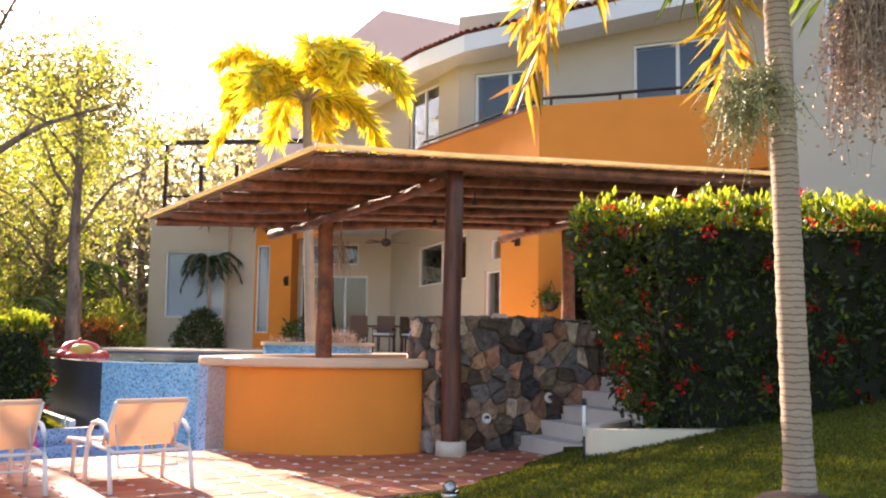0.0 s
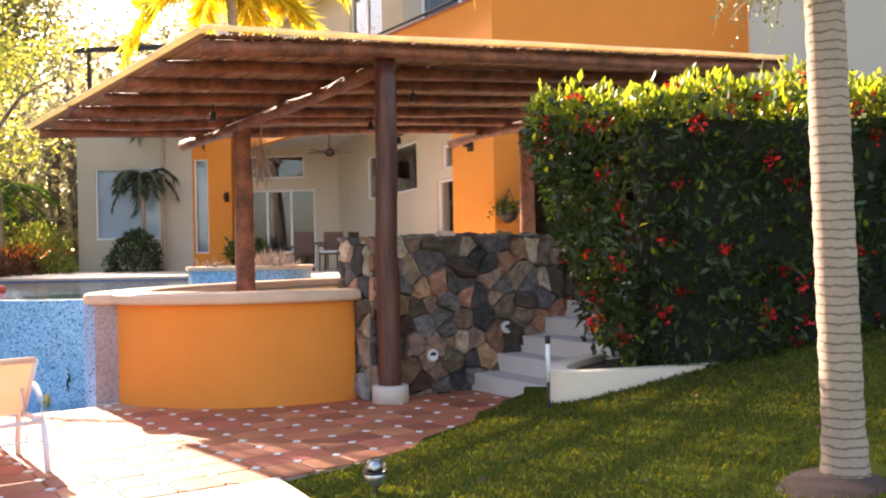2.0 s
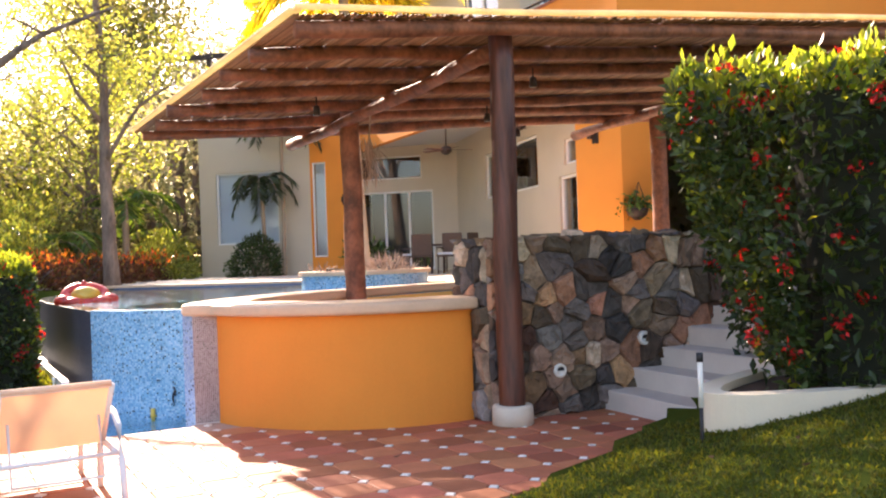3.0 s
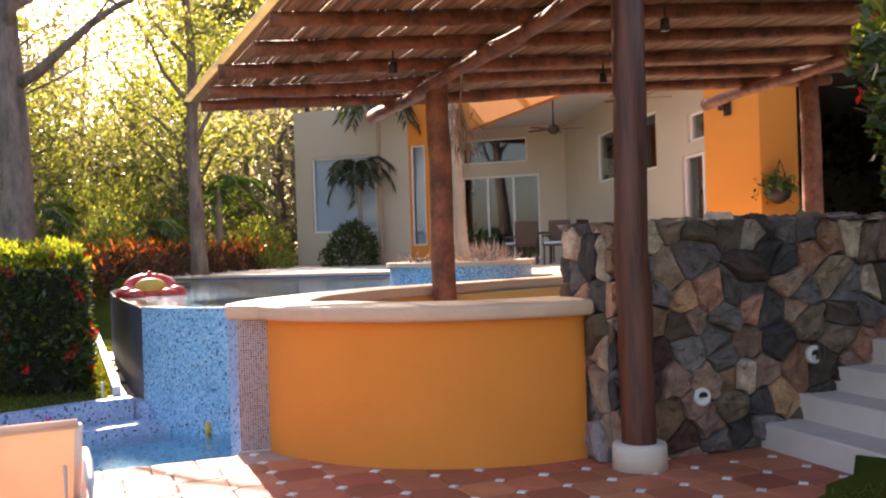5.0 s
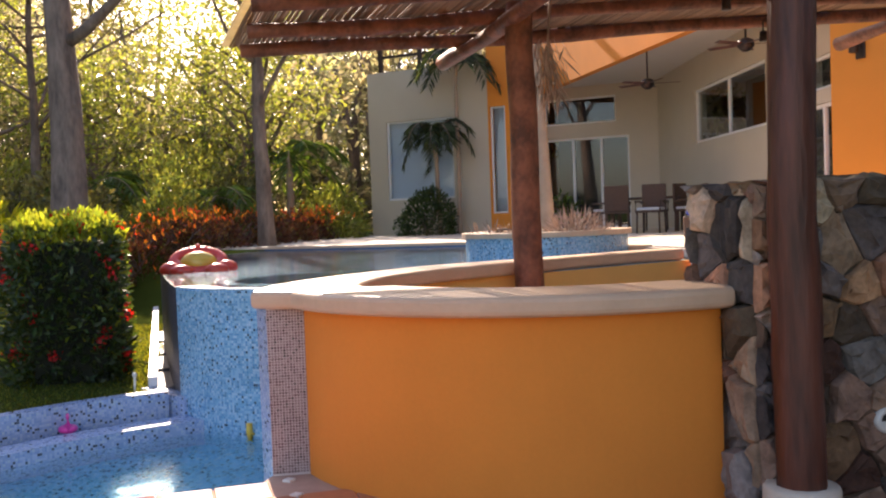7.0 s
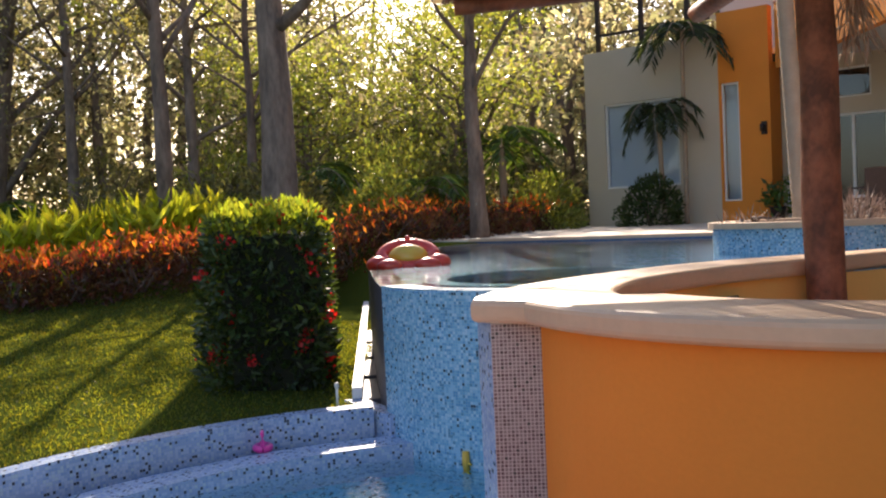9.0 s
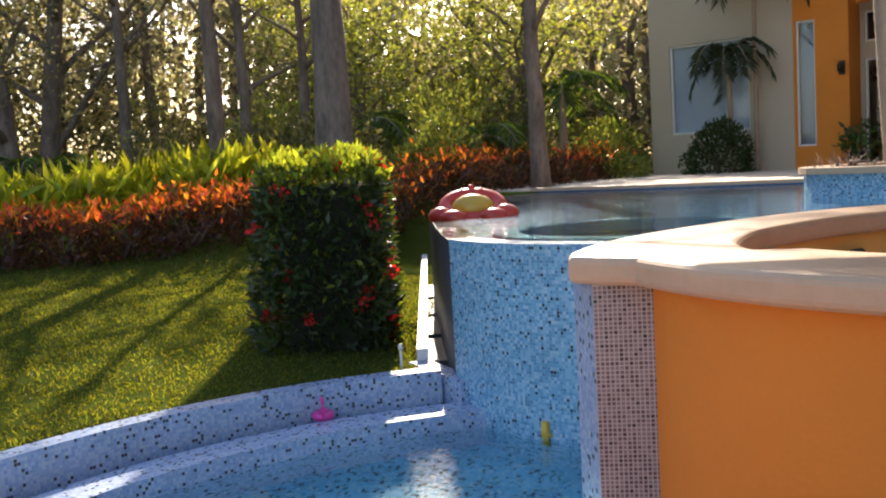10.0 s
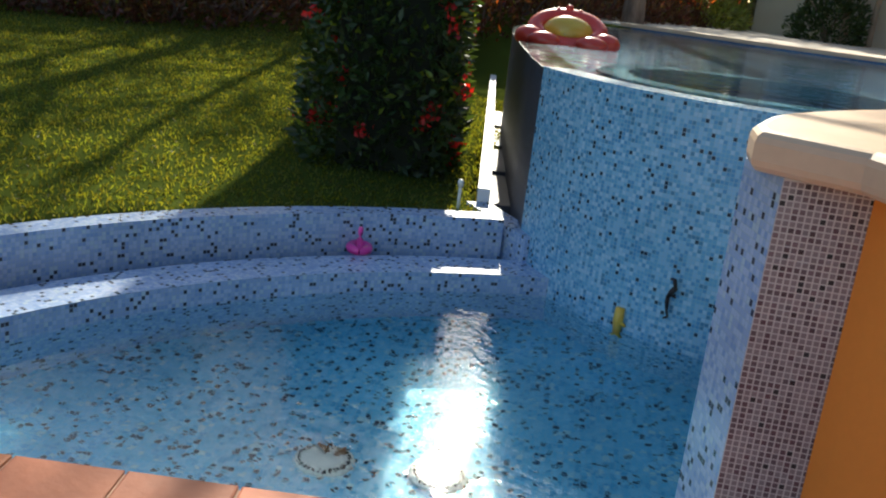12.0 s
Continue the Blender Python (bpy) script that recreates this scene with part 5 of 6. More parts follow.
def croton_row():
    pts = smooth_path([(-16.2, 10.4), (-15.0, 13.2), (-13.9, 15.6), (-12.9, 18.4), (-12.4, 21.5), (-12.8, 25.0), (-13.6, 29.0)], 6)
    rnd = np.random.RandomState(8)
    k = 0
    for (x, y), (x2, y2) in zip(pts[::2], pts[2::2]):
        z = ground_z(x, y)
        b = shrub("croton_shrub", (x, y, z), (0.85 + 0.1 * math.sin(k), 0.85, 0.75 + 0.08 * math.cos(k * 1.7)), "orange and wine red croton shrub in a hedge row", 40 + k, 0.13, 1100, LEAF_WINE, 0.34, 0.6)
        tagged(b, group="croton hedge row")
        n = 230 if y < 17.5 else 90
        P = np.array((x, y, z)) + rnd.normal(size=(n, 3)) * np.array((0.42, 0.42, 0.11)) + np.array((0, 0, 0.66)) + rnd.normal(size=3) * np.array((0.2, 0.2, 0.05))
        leafage("orange_foliage", P, rnd.normal(size=(n, 3)) * 0.6 + np.array((0, 0, 0.9)), 0.15, 0.05, LEAF_CROTON, b, "orange red top leaves", rnd)
        k += 1


croton_row()


def blade_row():
    rnd = np.random.RandomState(12)
    k = 0
    for x, y in smooth_path([(-17.6, 12.6), (-16.5, 15.0), (-15.4, 17.2), (-14.9, 18.6)], 4):
        z = ground_z(x, y)
        b = thing("ginger_plant", (x, y, z), "clump of tall yellow-green strap leaves", "plant", "strap leaf bed")
        n = 230
        P = np.array((x, y, z)) + np.stack([rnd.normal(0, 0.38, n), rnd.normal(0, 0.38, n), rnd.uniform(0.3, 1.0, n)], 1)
        leafage("strap_foliage", P, rnd.normal(size=(n, 3)) * 0.55 + np.array((0, 0, 0.9)), 0.68, 0.11, LEAF_STRAP, b, "", rnd, 0.2, 0.15)
        part("stem", tube([(x, y, z - 0.05), (x + 0.05, y, z + 0.9)], 0.02, 6), LEAF_BRIGHT, b)


blade_row()


# ---- trees ----
tree("tree", (-11.2, 17.5, ground_z(-11.2, 17.5)), 9.0, 0.30, "tall grey-trunked shade tree beyond the box hedge", 3, (), (-0.6, 0.6), 11, 3.0, 0.12, 420, LEAF_TREE, 0.46, 0.4, 5)
tree("tree", (-15.1, 18.3, 0.4), 8.2, 0.17, "thin branching tree casting shade on the lawn", 24, (), (0.3, -0.2), 12, 3.0, 0.14, 1700, LEAF_TREE, 0.5, 0.36, 6)
tree("tree", (-18.6, 21.8, 0.7), 8.0, 0.16, "thin branching tree behind the croton row", 25, (), (-0.4, 0.2), 12, 2.8, 0.15, 2800, LEAF_BRIGHT, 0.35, 0.45, 5)
tree("tree", (-21.5, 20.4, 0.4), 9.5, 0.15, "slim pale-trunked tree in the garden", 6, (), (-0.3, 0.2), 10, 2.8, 0.14, 2800, LEAF_TREE, 0.45, 0.5, 4)
tree("tree", (-24.3, 19.0, 0.4), 9.0, 0.30, "leaning dark-trunked tree in the garden", 7, (), (-2.6, 0.5), 11, 3.2, 0.15, 8000, LEAF_TREE, 0.25, 0.9)
tree("tree", (-35.0, 62.0, 0.9), 18.5, 0.55, "broad dark tree crown beyond the garden", 15, (), (0.4, 0.2), 18, 6.6, 0.42, 22000, LEAF_TREE, 0.2, 2.7)
tree("tree", (-30.5, 38.0, 0.9), 10.0, 0.32, "broad dark tree crown beyond the garden", 17, (), (-0.5, 0.2), 14, 3.6, 0.26, 8000, LEAF_TREE, 0.25, 1.2)
tree("tree", (-16.4, 21.6, 0.8), 6.8, 0.12, "low branching half-bare garden tree", 18, (), (0.5, -0.3), 12, 3.4, 0.14, 1500, LEAF_TREE, 0.42, 0.38, 6)
tree("tree", (-11.45, 23.3, 0.97), 7.5, 0.17, "slender pale-trunked tree behind the pool", 27, (), (-0.4, 0.3), 10, 2.4, 0.14, 3600, LEAF_BRIGHT, 0.4, 0.45, 4)
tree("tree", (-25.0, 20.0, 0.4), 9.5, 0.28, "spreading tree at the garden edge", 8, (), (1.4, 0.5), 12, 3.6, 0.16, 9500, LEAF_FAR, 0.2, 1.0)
tree("tree", (-15.2, 28.0, 1.1), 5.6, 0.24, "leafy tree beside the garden wing", 9, (), (0.3, 0.2), 13, 2.1, 0.15, 5200, LEAF_BRIGHT, 0.15, 0.75)
tree("tree", (-17.5, 24.5, 1.0), 4.2, 0.17, "leafy tree behind the pool garden", 10, (), (-0.3, 0.2), 12, 1.7, 0.15, 4200, LEAF_BRIGHT, 0.15, 0.65)
tree("tree", (-19.5, 31.0, 1.1), 6.0, 0.24, "leafy tree behind the garden wing", 13, (), (0.5, 0.2), 13, 2.4, 0.17, 5500, LEAF_BRIGHT, 0.15, 0.95)
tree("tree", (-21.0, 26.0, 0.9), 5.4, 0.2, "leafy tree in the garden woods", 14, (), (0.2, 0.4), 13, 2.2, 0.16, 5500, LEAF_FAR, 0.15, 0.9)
for k, (x, y, r, h, mt) in enumerate(((-13.6, 22.8, 1.1, 1.6, LEAF_BRIGHT), (-14.8, 21.0, 1.2, 1.9, LEAF_TREE), (-15.5, 25.0, 1.5, 2.6, LEAF_BRIGHT), (-14.4, 26.2, 1.2, 2.2, LEAF_TREE), (-17.2, 21.6, 1.4, 2.0, LEAF_TREE), (-18.9, 22.6, 1.6, 2.8, LEAF_BRIGHT), (-19.8, 20.0, 1.4, 1.8, LEAF_TREE), (-17.2, 28.2, 1.6, 3.2, LEAF_BRIGHT), (-23.0, 22.0, 1.9, 2.8, LEAF_TREE), (-24.5, 15.5, 1.7, 2.2, LEAF_BRIGHT), (-20.8, 14.5, 1.2, 1.4, LEAF_TREE), (-13.7, 29.8, 1.0, 1.5, LEAF_BRIGHT))):
    shrub("garden_shrub", (x, y, ground_z(x, y)), (r, r, h), "dense leafy garden shrub in dappled light", 80 + k, 0.17, 2300, mt, 0.42, 0.2)
for k, (x, y, h, ln) in enumerate(((-14.0, 24.4, 1.0, 2.0), (-17.8, 19.9, 0.8, 2.0), (-13.9, 28.0, 2.2, 1.9), (-22.5, 18.6, 1.2, 2.2), (-16.2, 22.9, 1.4, 2.0))):
    palm("palm", (x, y, ground_z(x, y)), h, 0.12, "low feathery palm among the garden shrubs", 11, ln, ln * 0.75, ln * 0.85, 0.42, PALM_GREEN, 60 + k, leaflets=30)


def far_woods():
    """Leaf clumps of the woods round the garden, too many to count."""
    rnd = np.random.RandomState(21)
    n = 2900
    az = rnd.uniform(radians(-115), radians(15), n)
    dist = rnd.uniform(27, 50, n)
    sunny = np.exp(-((az + radians(37)) / radians(17)) ** 2)
    tall = np.array([0.40 + 0.14 * noise.noise(Vector((a * 5.0, 1.3, 0))) + 0.08 * noise.noise(Vector((a * 17.0, 4.3, 0))) for a in az]) - 0.17 * sunny
    z = 0.2 + dist * tall * rnd.uniform(0, 1, n) ** 1.2
    C = np.stack([np.sin(az) * dist - 2, np.cos(az) * dist + 9, z], 1)
    size = rnd.uniform(0.5, 1.5, n)
    each = 74
    d = rnd.normal(size=(n * each, 3))
    d /= np.linalg.norm(d, axis=1, keepdims=True)
    lump = np.repeat(size, each)[:, None] * rnd.uniform(0.45, 1.1, (n * each, 1)) * np.array([1.15, 1.15, 0.62])
    P = np.repeat(C, each, axis=0) + d * lump
    P[:, 2] = np.maximum(P[:, 2], 0.15)
    D = d + rnd.normal(size=d.shape) * 0.6 + np.array([0, 0, -0.35])
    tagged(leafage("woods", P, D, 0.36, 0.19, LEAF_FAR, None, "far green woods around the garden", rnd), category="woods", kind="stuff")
    bm = bmesh.new()
    for k in range(46):
        a, d = rnd.uniform(radians(-80), radians(10)), rnd.uniform(28, 46)
        x, y = math.sin(a) * d - 2, math.cos(a) * d + 9
        h = d * 0.3
        tube([(x, y, 0), (x + rnd.uniform(-0.5, 0.5), y, h * 0.5), (x + rnd.uniform(-1.5, 1.5), y, h)], [0.22, 0.16, 0.05], 6, bm)
    tagged(part("woods_trunks", bm, BARK, None, "thin trunks of the far woods"), category="woods", kind="stuff")


far_woods()

# ---- palms and planting round the house ----
bowl = thing("round_planter", (-3.4, 18.05, 0.3), "round raised planter in blue mosaic with a pale rim", "planter")
ring = [(-3.4 + 1.06 * math.cos(radians(-a)), 18.05 + 1.06 * math.sin(radians(-a))) for a in range(0, 361, 10)]
ribbon("planter_wall", ring, 0.3, 1.20, -0.2, BLUE_TILES, bowl)
ribbon("rim", [(-3.4 + 1.11 * math.cos(radians(-a)), 18.05 + 1.11 * math.sin(radians(-a))) for a in range(0, 361, 10)], 1.202, 1.265, -0.28, COUNTER, bowl, "pale stone rim")
part("soil", lathe([(0.9, 0.9), (0.89, 1.17), (0.5, 1.2)], (-3.4, 18.05, 0), 24), SOIL, bowl)
palm("palm", (-4.55, 21.75, BASE), 6.1, 0.135, "golden foxtail palm on the deck behind the round planter", 19, 2.7, 2.6, 2.4, 0.54, PALM_GOLD, 31, True, (-0.3, 0.0), None, 95)
shrub("grass_clump", (-2.9, 17.6, 1.17), (0.42, 0.35, 0.26), "dry golden grass clump in the planter", 33, 0.2, 420, PALM_DRY, 0.07, 0.9, 3)
shrub("grass_clump", (-3.95, 17.65, 1.17), (0.4, 0.35, 0.16), "low dry grass in the planter", 34, 0.16, 90, PALM_DRY, 0.08, 0.6, 3)
palm("palm", (-10.4, 30.2, BASE), 2.9, 0.07, "slender palm with backlit-dark fronds beside the wing window", 13, 1.2, 0.9, 1.25, 0.36, PALM_SHADE, 36, False, (-0.1, 0), None, 30)
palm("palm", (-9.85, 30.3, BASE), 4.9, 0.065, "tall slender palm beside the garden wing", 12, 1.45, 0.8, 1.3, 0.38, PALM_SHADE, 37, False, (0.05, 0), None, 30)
shrub("round_bush", (-10.55, 29.7, BASE), (0.8, 0.8, 1.3), "rounded dark green bush under the window", 38, 0.12, 2600, LEAF_HEDGE, 0.5, 0.3)
shrub("pale_bush", (-13.4, 28.9, BASE), (1.1, 0.9, 1.2), "pale green bush at the wing corner", 39, 0.2, 1100, LEAF_BRIGHT, 0.22, 0.5)
for x, y, k in ((-7.55, 30.3, 1), (-6.9, 30.9, 2)):
    pot = thing("potted_plant", (x, y, BASE), "leafy plant in a dark pot on the patio", "potted plant", "patio pots")
    part("pot", lathe([(0.14, 0.0), (0.19, 0.32), (0.21, 0.34), (0.18, 0.35), (0.16, 0.3)], (x, y, BASE), 18), IRON, pot, "", True)
    rr = np.random.RandomState(70 + k)
    leafage("foliage", tufts(rr, 160, (x, y, BASE + 0.55), (0.16, 0.16, 0.2)), rr.normal(size=(160, 3)) + np.array((0, 0, 0.5)), 0.22, 0.08, PALM_GREEN, pot, "", rr)

# ---- near palms ----
PX, PY = 2.96, 6.62
near = palm("palm", (PX, PY, ground_z(PX, PY) - 0.05), 5.2, 0.099, "grey ringed garden palm on the lawn", 8, 2.1, 0.9, 2.35, 0.42, PALM_MIXED, 51, True, (-0.12, 0.02), (3.0, 2.3, 1.6, 0.9, 0.3, -0.5, 3.35, 2.7), 42, PALM_RING)
part("root_soil", lathe([(0.34, -0.06), (0.24, 0.0), (0.10, 0.03)], (PX, PY, ground_z(PX, PY)), 24), SOIL, near, "bare soil round the trunk")


def fruit_bunch(at, tip, spread, label, n, bead, seed, material, stalk_mat, fall=0.35):
    rnd = np.random.RandomState(seed)
    b = thing("fruit_bunch", at, label, "palm fruit")
    a, t = Vector(at), Vector(tip)
    part("stalk", tube([a, a.lerp(t, 0.5) + Vector((0, 0, 0.08)), t], [0.035, 0.028, 0.015], 8), stalk_mat, b, "", True)
    bm = bmesh.new()
    P = []
    for k in range(n):
        s = a.lerp(t, rnd.uniform(0.3, 1.0))
        d = Vector(rnd.normal(size=3) * np.array(spread)) + Vector((0, 0, -fall))
        e = s + d
        mid = s.lerp(e, 0.5) + Vector((0, 0, 0.1)) + Vector(rnd.normal(size=3)) * 0.07
        tube([s, mid, e], [0.004, 0.003, 0.002], 4, bm, cap=False)
        for j in range(15):
            q = s.lerp(mid, j / 7) if j < 8 else mid.lerp(e, (j - 7) / 7)
            P.append(tuple(q + Vector(rnd.normal(size=3)) * 0.016))
    tagged(part("strand_mass", bm, stalk_mat, b, "thin branching strands"), kind="stuff")
    P = np.array(P)
    leafage("fruit", P, rnd.normal(size=P.shape), bead, bead * 0.75, material, b, "small beads of fruit", rnd, 0.5)
    return b


OLIVE = mat("olive_fruit", (0.37, 0.34, 0.16), 0.55, vary=0.2, scale=9, bump=0, per="island", hue=0.02)
fruit_bunch((PX - 0.09, PY - 0.04, 3.22), (PX - 0.42, PY - 0.06, 2.98), (0.15, 0.14, 0.15), "hanging bunch of small olive palm fruit on the trunk", 300, 0.026, 4, OLIVE, OLIVE, 0.22)
second = palm("palm", (3.95, 7.0, ground_z(3.95, 7.0) - 0.05), 5.2, 0.13, "second ringed palm on the lawn", 7, 2.0, 0.6, 2.0, 0.5, PALM_GREEN, 53, False, (-0.05, 0), None, 36)
fruit_bunch((3.83, 6.9, 4.5), (3.38, 6.72, 3.75), (0.13, 0.10, 0.22), "dry hanging palm flower strands", 260, 0.04, 6, PALM_DRY, PALM_DRY, 0.85)


# ---- grass ----
def grass():
    rnd = np.random.RandomState(77)
    P = []
    for x0, x1, y0, y1, n in ((-2.2, 5.0, 3.5, 10.2, 90000), (-14.5, -5.6, 9.0, 17.5, 70000)):
        q = np.stack([rnd.uniform(x0, x1, n), rnd.uniform(y0, y1, n)], 1)
        P += [p for p in q.tolist() if not (inside(p[0], p[1], TERRACE) or inside(p[0], p[1], path_poly) or sunk(p[0], p[1]) or math.hypot(p[0] - SPLASH[0][0], p[1] - SPLASH[0][1]) < 4.16 and p[0] < -3 or math.hypot(p[0] - PX, p[1] - PY) < 0.24 * (0.8 + 0.4 * rnd.uniform()) or inside(p[0], p[1], PLANTER))]
    P = np.array([(x, y, ground_z(x, y) - 0.005 + 0.02 * noise.noise(Vector((x * 0.6, y * 0.6, 0)))) for x, y in P])
    tagged(leafage("grass", P, rnd.normal(size=P.shape) * 0.45 + np.array((0, 0, 0.8)), 0.05, 0.012, GRASS, None, "short green lawn grass", rnd, 0.2, 0.2), category="grass", kind="stuff")
    n = 26
    q = np.stack([rnd.uniform(0.2, 4.0, n), rnd.uniform(4.5, 9.0, n)], 1)
    for x, y in q.tolist():
        if inside(x, y, TERRACE) or inside(x, y, path_poly):
            continue
        leafage("fallen_leaf", np.array([[x, y, ground_z(x, y) + 0.045]]), rnd.normal(size=(1, 3)) * np.array((1, 1, 0.15)), 0.06, 0.03, LEAF_DEAD, None, "dry brown leaf fallen on the lawn", rnd)["category"] = "leaf"


grass()


# ---- loungers ----
def chaise():
    """A sling chaise: x across, y towards the foot, rear legs near the origin."""
    c = thing("chaise_longue", (0, 0, 0), "white-framed chaise longue with beige sling fabric on the terrace", "sun lounger", "terrace loungers")
    w = 0.325
    for sx in (-1, 1):
        x = sx * w
        part("side_rail", tube([(x, 0.62, 0.36), (x, 1.0, 0.36), (x, 1.42, 0.34), (x, 1.48, 0.30)], 0.019, 10), CHAISE_FRAME, c, "", True)
        part("rear_rail", tube([(x, 0.62, 0.36), (x, 0.2, 0.35), (x, 0.05, 0.34)], 0.019, 10), CHAISE_FRAME, c, "", True)
        part("back_rail", tube([(x * 0.97, 0.42, 0.34), (x * 0.97, 0.25, 0.55), (x * 0.97, 0.06, 0.76)], 0.017, 10), CHAISE_FRAME, c, "", True)
        leg = part("arm_leg", tube([(x * 1.1, -0.02, 0.0), (x * 1.1, 0.06, 0.3), (x * 1.1, 0.13, 0.5), (x * 1.1, 0.24, 0.565), (x * 1.1, 0.42, 0.575), (x * 1.1, 0.56, 0.55), (x * 1.1, 0.66, 0.46), (x * 1.1, 0.72, 0.2), (x * 1.1, 0.74, 0.0)], 0.021, 10), CHAISE_FRAME, c, "curved armrest leg", True)
        part("foot_leg", tube([(x, 1.12, 0.35), (x, 1.21, 0.33), (x, 1.24, 0.15), (x, 1.26, 0.0)], 0.019, 10), CHAISE_FRAME, c, "", True)
    for y, z in ((0.05, 0.34), (0.66, 0.35), (1.15, 0.34), (1.48, 0.30)):
        part("cross_bar", tube([(-w, y, z), (w, y, z)], 0.014, 8), CHAISE_FRAME, c, "", True)
    part("back_bar", tube([(-w * 0.97, 0.06, 0.76), (w * 0.97, 0.06, 0.76)], 0.015, 8), CHAISE_FRAME, c, "", True)
    part("prop_bar", tube([(-w * 0.8, 0.22, 0.56), (-w * 0.8, 0.1, 0.2), (w * 0.8, 0.1, 0.2), (w * 0.8, 0.22, 0.56)], 0.010, 8), CHAISE_FRAME, c, "", True)

    def cloth(name, y0, z0, y1, z1, sag):
        v, f = [], []
        n = 8
        for j in range(n + 1):
            for i in range(n + 1):
                a, b = i / n, j / n
                v.append((-w * 0.96 + 1.92 * w * a, y0 + (y1 - y0) * b, z0 + (z1 - z0) * b - sag * math.sin(math.pi * a) * (0.3 + 0.7 * math.sin(math.pi * b))))
        for j in range(n):
            for i in range(n):
                k = j * (n + 1) + i
                f.append((k, k + 1, k + n + 2, k + n + 1))
        m = len(v)
        v += [(x, y, z - 0.004) for x, y, z in v]
        f += [tuple(m + q for q in g[::-1]) for g in f]
        raw(name, v, f, SLING, c, "beige sling fabric", True)

    cloth("seat_sling", 0.44, 0.37, 1.45, 0.35, 0.03)
    cloth("back_sling", 0.405, 0.36, 0.07, 0.76, 0.02)
    part("back_hem", tube([(-w * 0.95, 0.06, 0.77), (w * 0.95, 0.06, 0.77)], 0.02, 8), SLING, c, "", True)
    return c


lounger = chaise()
lounger.matrix_basis = turned(-2.12, 7.86, 0.0, 44)
copy_thing(lounger, turned(-3.12, 7.2, 0.0, 43))


# ---- small things by the pools ----
def crab_float():
    at = Vector((-6.8, 15.2, 0.93))
    c = thing("crab_float", at, "red and yellow inflatable crab floating on the pool", "pool float")
    m = Matrix.Translation(at - Vector((0, 0, 0.03))) @ Matrix.Rotation(radians(40), 4, "Z") @ Matrix.Scale(0.8, 4)

    def blob(name, p, r, mt, squash=(1, 1, 1), label=""):
        bm = bmesh.new()
        bmesh.ops.create_uvsphere(bm, u_segments=20, v_segments=12, radius=1.0, matrix=m @ Matrix.Translation(p) @ Matrix.Diagonal((r * squash[0], r * squash[1], r * squash[2], 1)))
        part(name, bm, mt, c, label, True)

    tilt = Matrix.Rotation(radians(38), 4, "X")
    pts = [m @ Vector((0, 0.04, 0.2)) + m.to_3x3() @ (tilt.to_3x3() @ Vector((0.34 * math.cos(2 * math.pi * k / 32), 0.23 * math.sin(2 * math.pi * k / 32), 0))) for k in range(33)]
    part("ring", tube(pts, 0.08, 14, cap=False), VINYL_RED, c, "red inflated ring", True)
    blob("shell", (0, -0.02, 0.2), 0.27, VINYL_YELLOW, (1.0, 0.55, 0.62), "yellow inflated shell")
    blob("belly", (0, 0.0, 0.06), 0.3, VINYL_RED, (1.1, 0.9, 0.32))
    for sx in (-1, 1):
        blob("claw", (sx * 0.40, -0.16, 0.12), 0.16, VINYL_RED, (1.0, 0.8, 0.7), "red claw")
        blob("claw_tip", (sx * 0.25, -0.28, 0.10), 0.14, VINYL_RED, (1.25, 0.7, 0.65), "red claw")
    for sx in (-0.24, -0.12, 0.0, 0.12, 0.24):
        blob("ridge", (sx, 0.2, 0.43 - abs(sx) * 0.35), 0.045, VINYL_RED, (1, 1, 1.2))


crab_float()


def flamingo(at, deg, scale=1.0):
    f = thing("flamingo_float", at, "small pink inflatable flamingo cup float", "pool toy", "flamingo floats")
    m = Matrix.Translation(at) @ Matrix.Rotation(radians(deg), 4, "Z") @ Matrix.Scale(scale, 4)
    ring_ = [m @ Vector((0.085 * math.cos(2 * math.pi * k / 24), 0.07 * math.sin(2 * math.pi * k / 24), 0.035)) for k in range(25)]
    part("ring", tube(ring_, 0.036 * scale, 10, cap=False), VINYL_PINK, f, "", True)
    part("neck", tube([m @ Vector(p) for p in ((0.08, 0, 0.04), (0.10, 0, 0.11), (0.085, 0, 0.17), (0.05, 0, 0.20), (0.02, 0, 0.19), (0.005, 0, 0.165))], [0.026 * scale, 0.022 * scale, 0.019 * scale, 0.02 * scale, 0.02 * scale, 0.01 * scale], 10), VINYL_PINK, f, "", True)
    bm = bmesh.new()
    bmesh.ops.create_uvsphere(bm, u_segments=14, v_segments=8, radius=1.0, matrix=m @ Matrix.Translation((-0.09, 0, 0.06)) @ Matrix.Diagonal((0.05, 0.03, 0.03, 1)))
    part("tail", bm, VINYL_PINK, f, "", True)


flamingo((-5.72, 12.08, -0.188), -42, 0.75)
flamingo((-5.92, 9.42, -0.188), 70, 0.85)


def wall_motif(name, at, deg, shape, material, label, z_scale):
    """A small glazed sea creature set into the mosaic wall."""
    m = Matrix.Translation(at) @ Matrix.Rotation(radians(deg), 4, "Z") @ Matrix.Rotation(radians(90), 4, "X")
    bm = bmesh.new()
    for a, b, r in shape:
        tube([m @ Vector((*a, 0.006)), m @ Vector(((a[0] + b[0]) / 2, (a[1] + b[1]) / 2, 0.008)), m @ Vector((*b, 0.006))], [r, r * 1.1, r * 0.8], 8, bm)
    tagged(part(name, bm, material, None, label, True), category="wall ornament")


